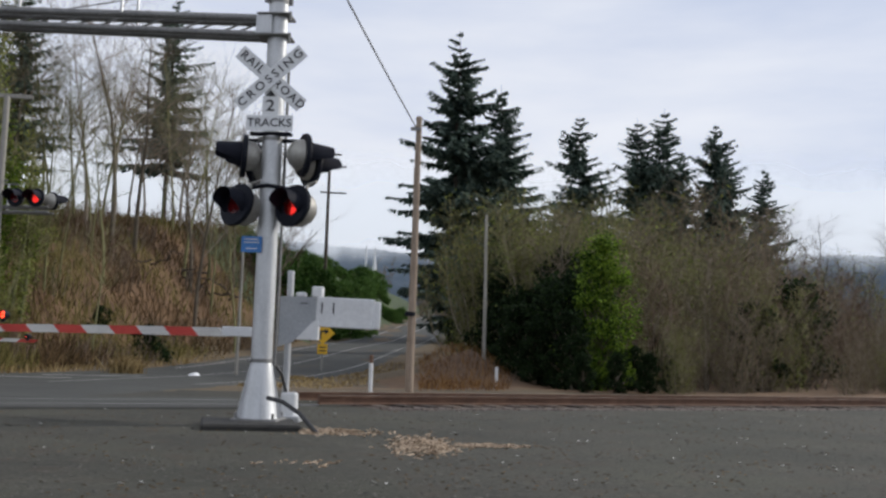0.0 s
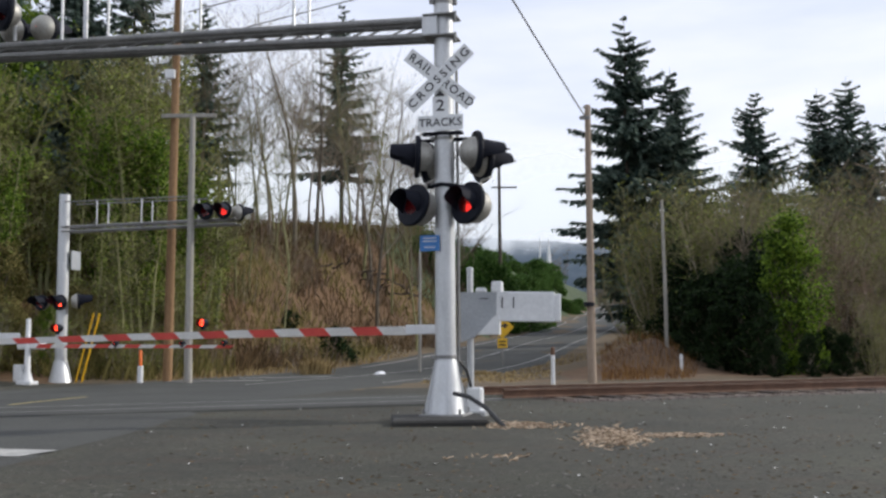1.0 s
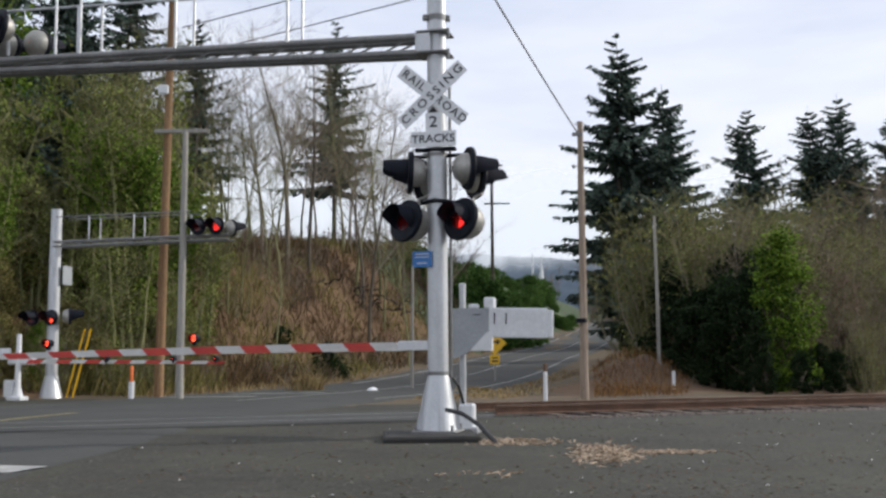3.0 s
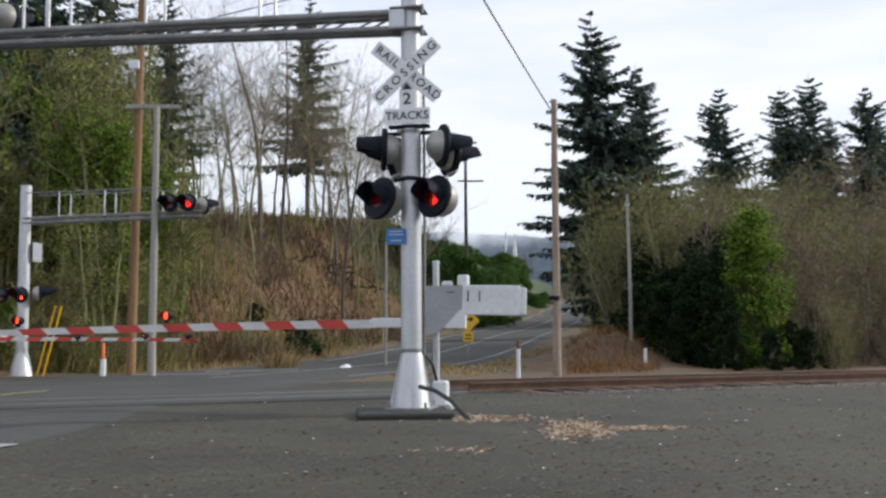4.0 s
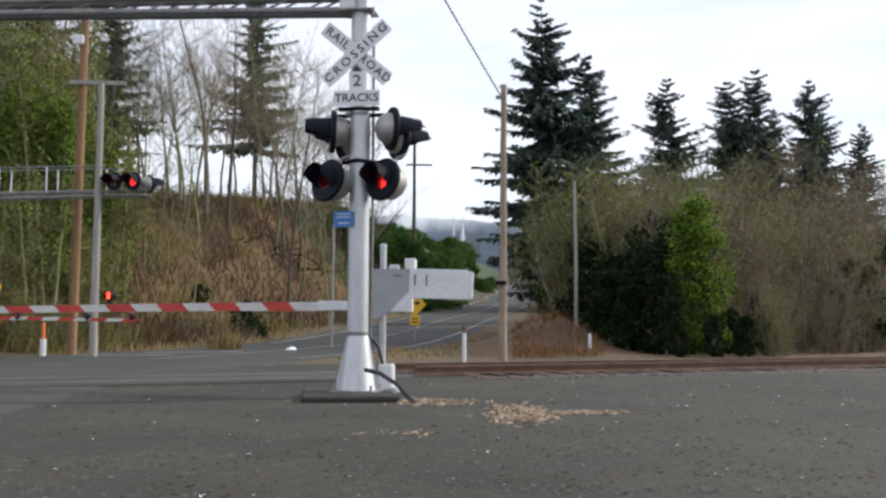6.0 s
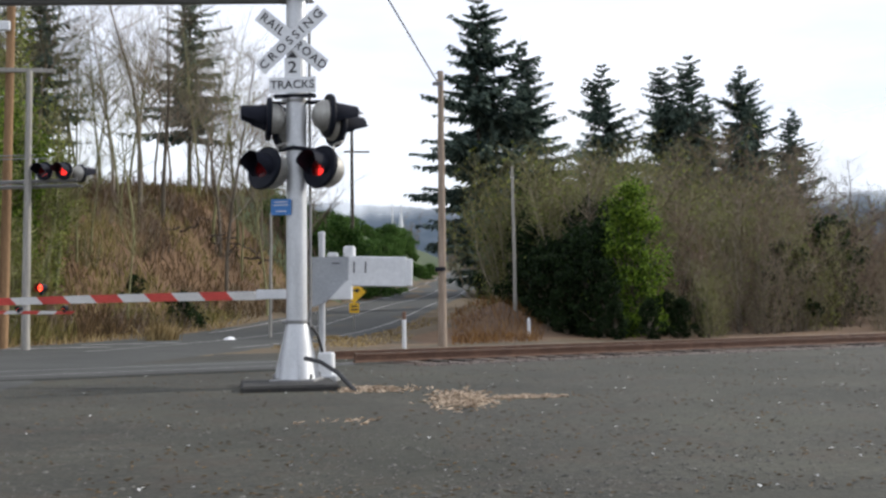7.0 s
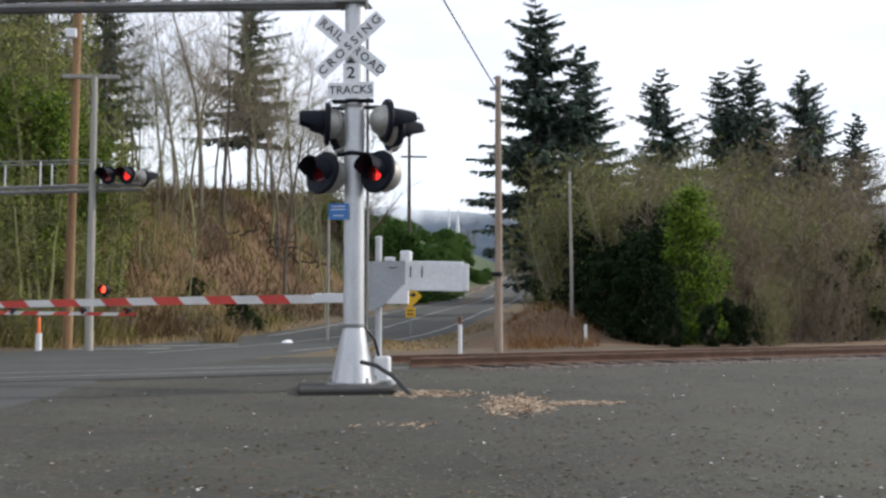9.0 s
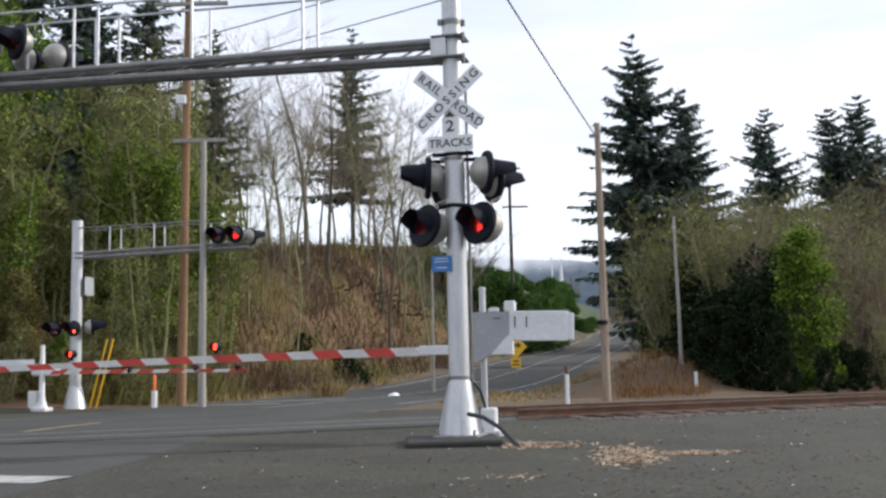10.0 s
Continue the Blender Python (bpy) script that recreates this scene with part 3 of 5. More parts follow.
def build_near_signal():
    """Cantilever mast with crossbuck, flashing lights and a truss arm over the road. Local -y faces the traffic, -x runs out along the arm."""
    m = Matrix.Translation((0.03, 15.42, 0.0)) @ Matrix.Rotation(radians(-14), 4, 'Z')
    sig = thing("crossing_signal", "silver cantilever crossing signal mast with crossbuck and red flashers", "railroad signal", m)
    part("pole", Soup().tube([(0, 0, 0.12), (0, 0, 2.5), (0, 0, 8.4)], [0.155, 0.15, 0.142], 28), M_GALV, sig, smooth=True)
    # flared pedestal with fins
    so = Soup()
    so.tube([(0, 0, 0.10), (0, 0, 0.14), (0, 0, 0.55), (0, 0, 0.86), (0, 0, 0.90)], [0.285, 0.27, 0.215, 0.17, 0.158], 12)
    for i in range(4):
        a = radians(20 + 90 * i)
        c, s = math.cos(a), math.sin(a)
        so.add([(c * r - s * t, s * r + c * t, z) for t in (-0.012, 0.012) for r, z in ((0.18, 0.12), (0.33, 0.12), (0.17, 0.84))], [(0, 1, 2), (5, 4, 3), (0, 3, 4, 1), (1, 4, 5, 2), (2, 5, 3, 0)])
    part("pedestal", so, M_GALV, sig, smooth=True)
    part("base_plate", Soup().box((0, 0, 0.085), (0.66, 0.66, 0.05), bevel=0.012), M_DULL, sig)
    for i in range(4):
        a = radians(45 + 90 * i)
        part("anchor_bolt", Soup().tube([(0.38 * math.cos(a), 0.38 * math.sin(a), 0.1), (0.38 * math.cos(a), 0.38 * math.sin(a), 0.19)], 0.022, 6), M_DULL, sig)
    for z, r in ((0.93, 0.166), (3.47, 0.16), (4.17, 0.158), (6.26, 0.152), (6.30, 0.15)):
        so = Soup().tube([(0, 0, z - 0.025), (0, 0, z + 0.025)], r, 24)
        so.box((-0.15, -0.1, z), (0.08, 0.06, 0.05), bevel=0.008)
        so.box((0.17, 0.02, z), (0.07, 0.05, 0.06), bevel=0.008)
        part("clamp_band", so, M_DULL, sig)
    part("conduit", Soup().tube([(0.17, 0.1, 0.85), (0.18, 0.1, 2.5), (0.175, 0.1, 4.2), (0.17, 0.1, 5.5)], 0.022, 8), M_DULL, sig, smooth=True)
    # bracket of the cantilever
    so = Soup()
    for z in (5.72, 6.04):
        so.box((-0.03, 0, z), (0.50, 0.44, 0.03), bevel=0.008)
        so.box((0.23, -0.20, z - 0.05), (0.03, 0.03, 0.14))
    part("bracket_plate", so, M_DULL, sig)
    part("bracket_box", Soup().box((-0.17, -0.02, 5.88), (0.24, 0.36, 0.29), bevel=0.012), M_GALV, sig)
    # truss: four chords and lattice
    L, rise = 8.55, 0.22
    ends = {}
    for key, y, z in (("a", -0.11, 5.99), ("b", 0.13, 5.99), ("c", -0.11, 5.74), ("d", 0.13, 5.74)):
        ends[key] = (Vector((-0.25, y, z)), Vector((-L, y, z + rise + (0.06 if z < 5.9 else -0.03))))
        part("truss_chord", Soup().tube([ends[key][0], ends[key][1]], 0.056 if key in "ab" else 0.05, 10), M_DULL, sig, smooth=True)
    for side in ("ac", "bd"):
        for i in range(13):
            u0, u1 = (i + 0.1) / 13, (i + 0.95) / 13
            p = ends[side[0]][0].lerp(ends[side[0]][1], u0)
            q = ends[side[1]][0].lerp(ends[side[1]][1], u1)
            part("lattice_bar", Soup().tube([p, q], 0.016, 6), M_DULL, sig)
    for i in range(14):
        p = ends["c"][0].lerp(ends["c"][1], i / 13)
        q = ends["d"][0].lerp(ends["d"][1], i / 13)
        part("cross_bar", Soup().tube([p, q], 0.014, 6), M_DULL, sig)
    # walkway handrails
    for y in (-0.30, 0.33):
        part("handrail", Soup().tube([(-0.4, y, 6.98), (-L - 0.05, y, 6.98 + rise)], 0.022, 8), M_GALV, sig, smooth=True)
        for x in (-2.3, -4.2, -5.9, -6.35, -8.45):
            z = rise * -x / L
            part("rail_post", Soup().tube([(x, y, 5.95 + z), (x, y, 6.98 + z)], 0.025, 8), M_GALV, sig, smooth=True)
    part("end_rail", Soup().tube([(-L, -0.3, 6.98 + rise), (-L, 0.33, 6.98 + rise)], 0.022, 8), M_GALV, sig, smooth=True)
    # crossbuck
    for ang, text, y in ((-40, "RAILROAD", -0.205), (42, "CROSSING", -0.222)):
        mm = pose(-0.02, y, 5.05) @ Matrix.Rotation(radians(-ang), 4, 'Y')
        blade = part("crossbuck_blade", Soup().box((0, 0, 0), (1.26, 0.012, 0.225), bevel=0.004), M_WHITE, sig, "white reflective blade with black letters", at=mm)
        if text == "RAILROAD":
            for word, x in (("RAIL", -0.37), ("ROAD", 0.37)):
                lettering("letters", word, 0.175, blade, pose(x, -0.008, 0, 90), width=1.05, spacing=1.2)
        else:
            lettering("letters", text, 0.175, blade, pose(0.0, -0.008, 0, 90), width=1.1, spacing=1.42)
    two = part("number_panel", Soup().box((0, 0, 0), (0.24, 0.012, 0.3), bevel=0.004), M_WHITE, sig, "white panel with the number 2", at=pose(-0.01, -0.19, 4.64))
    lettering("letters", "2", 0.24, two, pose(0, -0.008, 0.0, 90), width=1.15)
    # flat black triangle added in place of the dark gap below the blades
    part("dark_gap_fill", Soup().add([(-0.075, y, 0.145) for y in (-0.012, -0.007)] + [(0.075, y, 0.145) for y in (-0.012, -0.007)] + [(0, y, 0.235) for y in (-0.012, -0.007)], [(0, 2, 4), (1, 5, 3), (0, 1, 3, 2), (2, 3, 5, 4), (4, 5, 1, 0)]), M_INK, two)
    tr = part("tracks_panel", Soup().box((0, 0, 0), (0.70, 0.012, 0.235), bevel=0.004), M_WHITE, sig, "white panel lettered TRACKS", at=pose(-0.01, -0.2, 4.385))
    lettering("letters", "TRACKS", 0.17, tr, pose(0, -0.008, 0, 90), width=1.05)
    part("sign_bracket", Soup().box((0.0, -0.1, 4.24), (0.62, 0.12, 0.05), bevel=0.01), M_BLACK, sig)
    # blue notice with unreadable lines
    bl = part("notice_plate", Soup().box((0, 0, 0), (0.30, 0.01, 0.235), bevel=0.004), M_BLUE, sig, "small blue notice plate", at=pose(-0.19, -0.17, 2.60))
    for z, w in ((0.075, 0.2), (0.03, 0.22), (-0.06, 0.16)):
        part("print_bar", Soup().box((0, -0.007, z), (w, 0.003, 0.014)), M_STRIPE, bl)
    # front pair, pair for the far side, and the upper pair for side roads
    for x, beat in ((-0.43, 1), (0.40, 0)):
        lamp_parts(sig, "flasher", pose(x, -0.24, 3.17, -12, 0, -33), SHUTTERS, beat, deep=True)
    part("cross_arm", Soup().tube([(-0.45, 0.0, 3.42), (0, -0.17, 3.47), (0.45, 0.0, 3.42)], 0.03, 8), M_BLACK, sig, smooth=True)
    part("cross_arm", Soup().tube([(-0.42, 0.0, 4.16), (0.5, 0.0, 4.16)], 0.03, 8), M_BLACK, sig, smooth=True)
    lamp_parts(sig, "flasher", pose(-0.42, -0.05, 3.92, -2, 0, -72), SHUTTERS, 1)
    lamp_parts(sig, "flasher", pose(-0.30, 0.22, 3.84, -2, 0, -98), SHUTTERS, 0)
    lamp_parts(sig, "flasher", pose(0.50, 0.0, 3.95, 2, 0, 118), SHUTTERS, 1)
    lamp_parts(sig, "flasher", pose(0.56, 0.24, 3.84, 2, 0, 128), SHUTTERS, 0)
    # lamps on the arm
    for x, beat in ((-8.05, 1), (-7.45, 0)):
        z = 6.45 + rise
        lamp_parts(sig, "flasher", pose(x, -0.30, z, -6, 0, -32), SHUTTERS, beat)
        part("lamp_bracket", Soup().tube([(x, 0.0, z - 0.4), (x, -0.05, z + 0.3)], 0.03, 8), M_PAINTW, sig, smooth=True)
        lamp_parts(sig, "flasher", pose(x + 0.34, 0.38, z - 0.12, -3, 0, 171), SHUTTERS, beat, background=0.25)
    solo("foundation_slab", Soup().box((0, 0, 0), (1.34, 1.5, 0.17), bevel=0.03), M_CONC, "dark weathered concrete slab under the signal mast", "concrete slab",
         m=Matrix.Translation((-0.09, 15.08, 0.0)) @ Matrix.Rotation(radians(3), 4, 'Z'))
    so = Soup().tube([(0.14, 14.95, 0.42), (0.35, 14.75, 0.38), (0.58, 14.45, 0.24), (0.75, 14.2, 0.06), (0.85, 14.05, -0.03)], 0.032, 8)
    solo("cable_hose", so, M_RUBBER, "black flexible cable hose running into gravel", "hose", smooth=True)


def striped_arm(parent, length, height, pieces, y=0.0, drop=0.0, first=0, thick=0.135):
    """A tapered gate arm along -x, a red or white piece after the other."""
    step = length / pieces
    for i in range(pieces):
        x0, x1 = -i * step, -(i + 1) * step + 0.004
        h0, h1 = thick * (1 - 0.35 * i / pieces), thick * (1 - 0.35 * (i + 1) / pieces)
        z0, z1 = height - drop * (i / pieces) ** 1.5, height - drop * ((i + 1) / pieces) ** 1.5
        sl = 0.06
        vs = []
        for yy in (y - 0.03, y + 0.03):
            vs += [(x0 + sl, yy, z0 - h0 / 2), (x1 + sl, yy, z1 - h1 / 2), (x1 - sl, yy, z1 + h1 / 2), (x0 - sl, yy, z0 + h0 / 2)]
        so = Soup().add(vs, [(3, 2, 1, 0), (4, 5, 6, 7), (0, 1, 5, 4), (3, 7, 6, 2), (0, 4, 7, 3), (1, 2, 6, 5)])
        part("stripe", so, M_RED if (i + first) % 2 else M_STRIPE, parent)


def gate_lamp(parent, x, z, beat, hot=True, y=-0.02):
    if beat is None:
        part("tip_lamp", Soup().tube([(x, y - 0.05, z), (x, y + 0.05, z)], 0.05, 12), M_GLOWHOT, parent, "lit red gate lamp", smooth=True)
        return
    lamp = new("arm_lamp")
    lamp.parent = parent
    lamp.matrix_basis = pose(x, y, z)
    so = Soup().tube([(0, 0.11, 0), (0, 0.10, 0), (0, -0.085, 0)], [0.01, 0.066, 0.07], 14, caps=False)
    so.box((0, 0.03, -0.09), (0.05, 0.06, 0.05))
    part("housing", so, M_BLACK, lamp, smooth=True)
    part("bulb", Soup().tube([(0, 0.035, 0), (0, 0.04, 0)], [0.062, 0.062], 14), M_GLOWHOT, lamp, "glowing red reflector")
    s = part("lens", Soup().tube([(0, -0.004, 0), (0, 0.004, 0)], [0.064, 0.064], 14), M_LENS, lamp, "dark red lens plate", at=pose(0, -0.032, 0))
    SHUTTERS.append((s, beat))


def build_near_gate():
    m = Matrix.Translation((0.42, 16.45, 0)) @ Matrix.Rotation(radians(-14), 4, 'Z')
    g = thing("crossing_gate", "grey gate machine with counterweight and red-white striped arm lowered", "crossing gate", m)
    part("post", Soup().tube([(0, 0, 0), (0, 0, 2.28)], 0.052, 14), M_GALV, g, smooth=True)
    part("post_cap", Soup().tube([(0, 0, 2.28), (0, 0, 2.31), (0, 0, 2.325)], [0.06, 0.06, 0.03], 14), M_GALV, g, smooth=True)
    part("junction_box", Soup().box((0.1, -0.15, 0.24), (0.24, 0.2, 0.42), bevel=0.03), M_PAINTW, g, "white junction box at the foot")
    so = Soup().box((0.12, -0.14, 0.05), (0.36, 0.36, 0.1), bevel=0.02)
    part("foot", so, M_GALV, g)
    part("cable", Soup().tube([(-0.2, -0.5, 0.95), (-0.1, -0.4, 0.88), (0.0, -0.3, 0.72), (0.05, -0.2, 0.45)], 0.024, 8), M_RUBBER, g, smooth=True)
    # bracket plate tapering down to the post
    prof = [(-0.12, 1.92), (0.50, 1.92), (0.50, 1.62), (0.10, 1.22), (-0.12, 1.14)]
    vs = [(x, y, z) for y in (-0.16, -0.12) for x, z in prof]
    n = len(prof)
    part("bracket_arm", Soup().add(vs, [tuple(range(n)), tuple(range(2 * n - 1, n - 1, -1))] + [(i, n + i, n + (i + 1) % n, (i + 1) % n) for i in range(n)]), M_GREYBOX, g)
    part("machine_case", Soup().box((0.14, 0.06, 1.62), (0.46, 0.32, 0.52), bevel=0.03), M_GREYBOX, g)
    # lower weight box seen end-on
    prof = [(0.18, 1.26), (0.44, 1.54), (0.52, 1.56), (0.52, 1.26)]
    vs = [(x, y, z) for y in (-0.30, -0.17) for x, z in prof]
    n = 4
    part("weight_bracket", Soup().add(vs, [tuple(range(n)), tuple(range(2 * n - 1, n - 1, -1))] + [(i, n + i, n + (i + 1) % n, (i + 1) % n) for i in range(n)]), M_PAINTW, g)
    cw = part("counterweight", Soup().box((0, 0, 0), (0.90, 0.05, 0.46), bevel=0.015), M_PAINTW, g, "white counterweight plate with two slots", at=pose(0.92, -0.24, 1.68, 0, 1.5, 0))
    part("end_weight", Soup().box((0.44, 0.03, -0.01), (0.20, 0.05, 0.42), bevel=0.015), M_PAINTW, cw)
    for x in (-0.36, -0.18):
        part("slot", Soup().box((x, -0.027, 0.06), (0.02, 0.006, 0.17)), M_INK, cw)
    part("slot", Soup().box((-0.66, 0.05, 0.12), (0.12, 0.006, 0.015)), M_INK, cw)
    part("top_box", Soup().box((0.46, -0.1, 2.0), (0.17, 0.16, 0.17), bevel=0.02), M_PAINTW, g)
    part("top_hinge", Soup().box((0.2, -0.1, 1.95), (0.16, 0.12, 0.08), bevel=0.02), M_PAINTW, g)
    part("arm_socket", Soup().box((-0.62, -0.1, 1.35), (0.80, 0.08, 0.15), bevel=0.01), M_PAINTW, g)
    arm = new("gate_arm")
    arm.parent = g
    arm.matrix_basis = pose(-1.0, -0.1, 0)
    tagged(arm, "red and white striped gate arm with lamps")
    part("stripe_tip", Soup().add([(0.25, -0.03, 1.33), (0.25, 0.03, 1.33), (0.0, -0.03, 1.41), (0.0, 0.03, 1.41), (0.0, -0.03, 1.27), (0.0, 0.03, 1.27)], [(0, 2, 4), (1, 5, 3), (0, 1, 3, 2), (0, 4, 5, 1)]), M_STRIPE, arm)
    striped_arm(arm, 9.35, 1.335, 21, drop=0.17, first=0)
    gate_lamp(arm, -3.55, 1.50, 2)
    gate_lamp(arm, -6.3, 1.44, 2)
    gate_lamp(arm, -9.2, 1.32, 2)


def build_far_signal():
    m = Matrix.Translation((-12.05, 33.0, -0.05)) @ Matrix.Rotation(radians(-14), 4, 'Z')
    sig = thing("crossing_signal", "silver cantilever crossing signal across the road, red flashers facing the traffic", "railroad signal", m)
    part("pole", Soup().tube([(0, 0, 0), (0, 0, 6.0)], [0.19, 0.17], 20), M_GALV, sig, smooth=True)
    part("pedestal", Soup().tube([(0, 0, 0), (0, 0, 0.05), (0, 0, 0.75)], [0.38, 0.36, 0.2], 12), M_GALV, sig, smooth=True)
    part("conduit", Soup().tube([(-0.3, 0.2, 0), (-0.3, 0.2, 4.6)], 0.05, 8), M_DULL, sig, smooth=True)
    L = 6.0
    for y, z in ((-0.15, 4.95), (0.2, 4.95), (-0.15, 4.80), (0.2, 4.80)):
        part("truss_chord", Soup().tube([(0, y, z), (L, y, z + 0.05)], 0.035, 8), M_DULL, sig, smooth=True)
    for i in range(10):
        part("lattice_bar", Soup().tube([(i * L / 10, -0.15, 4.95), ((i + 0.9) * L / 10, -0.15, 4.82)], 0.015, 6), M_DULL, sig)
    for y in (-0.3, 0.35):
        part("handrail", Soup().tube([(0.2, y, 5.72), (L - 1.2, y, 5.72)], 0.02, 8), M_DULL, sig, smooth=True)
        for x in (1.35, 2.9, 4.5):
            part("rail_post", Soup().tube([(x, y, 4.95), (x, y, 5.72)], 0.025, 8), M_GALV, sig, smooth=True)
    for x, beat in ((5.05, 1), (5.65, 0)):
        lamp_parts(sig, "flasher", pose(x, -0.28, 5.25, -3, 0, -6), SHUTTERS, beat, hot=False, background=0.26)
    lamp_parts(sig, "flasher", pose(5.95, 0.2, 5.22, -3, 0, 150), SHUTTERS, 0, background=0.26)
    for x, beat in ((-0.55, 5), (0.12, 4)):
        lamp_parts(sig, "flasher", pose(x, -0.32, 2.55, -3, 0, -6), SHUTTERS, beat, hot=True, background=0.24)
    lamp_parts(sig, "flasher", pose(0.55, 0.1, 2.6, -3, 0, 120), SHUTTERS, 0, background=0.24)
    for x, y in ((0.75, 0.2), (0.9, 0.3)):
        part("guy_guard", Soup().tube([(x + 0.25, y, 2.2), (x - 0.35, y, 0.0)], 0.03, 8), M_YELLOW, sig, "yellow plastic guard tube", smooth=True)
    part("sign_back", Soup().box((0.28, 0.25, 3.9), (0.03, 0.5, 0.6), bevel=0.01), M_GREYBOX, sig)

    m = Matrix.Translation((-12.3, 31.0, 0)) @ Matrix.Rotation(radians(-14), 4, 'Z')
    g = thing("crossing_gate", "white gate machine across the road, striped arm lowered", "crossing gate", m)
    part("post", Soup().tube([(0, 0, 0), (0, 0, 0.1), (0, 0, 0.4), (0, 0, 1.95)], [0.2, 0.18, 0.09, 0.065], 14), M_PAINTW, g, smooth=True)
    part("machine_case", Soup().box((0.05, 0.1, 1.22), (0.85, 0.3, 0.35), bevel=0.05), M_PAINTW, g)
    part("counterweight", Soup().box((-0.85, -0.1, 1.38), (1.3, 0.06, 0.3), bevel=0.02), M_PAINTW, g)
    part("junction_box", Soup().box((-0.25, 0.0, 0.35), (0.3, 0.25, 0.5), bevel=0.02), M_PAINTW, g)
    part("foot", Soup().box((0.0, 0.0, 0.06), (0.5, 0.4, 0.12), bevel=0.02), M_PAINTW, g)
    arm = new("gate_arm")
    arm.parent = g
    tagged(arm, "slender red and white striped gate arm")
    arm.matrix_basis = pose(0.4, -0.1, 0, 0, 0, 180)
    striped_arm(arm, 6.2, 1.14, 13, drop=0.06, first=1, thick=0.12)
    for i, x in enumerate((-2.6, -4.7, -6.0)):
        gate_lamp(arm, x, 1.2, 3, y=0.06)


def build_cabinet():
    m = Matrix.Translation((-13.85, 28.7, 0)) @ Matrix.Rotation(radians(25), 4, 'Z') @ Matrix.Scale(0.92, 4)
    c = thing("signal_cabinet", "white steel railway equipment cabinet with low hipped roof", "equipment cabinet", m)
    part("case", Soup().box((0, 0, 1.17), (2.3, 2.0, 2.1), bevel=0.02), M_PAINTW, c)
    part("roof", Soup().add([(-1.2, -1.05, 2.21), (1.2, -1.05, 2.21), (1.2, 1.05, 2.21), (-1.2, 1.05, 2.21), (-0.25, 0, 2.44), (0.25, 0, 2.44)], [(0, 1, 5, 4), (1, 2, 5), (2, 3, 4, 5), (3, 0, 4), (3, 2, 1, 0)]), M_GALV, c)
    part("vent_pipe", Soup().tube([(0.12, 0, 2.4), (0.12, 0, 2.74), (0.12, 0, 2.76), (0.12, 0, 2.84)], [0.1, 0.1, 0.14, 0.12], 12), M_GALV, c, smooth=True)
    part("door", Soup().box((0.1, -1.012, 1.08), (1.0, 0.03, 1.8), bevel=0.01), M_PAINTW, c)
    part("label_plate", Soup().box((0.82, -1.012, 1.12), (0.22, 0.02, 0.16)), M_BLUE, c)
    part("base", Soup().box((0, 0, 0.06), (2.1, 1.8, 0.14)), M_CONC, c)
    part("side_box", Soup().box((-1.3, -0.3, 0.55), (0.28, 0.4, 0.8), bevel=0.02), M_PAINTW, c)
    part("small_pedestal", Soup().box((-1.35, -0.9, 0.22), (0.3, 0.25, 0.5), bevel=0.02), M_GALV, c)


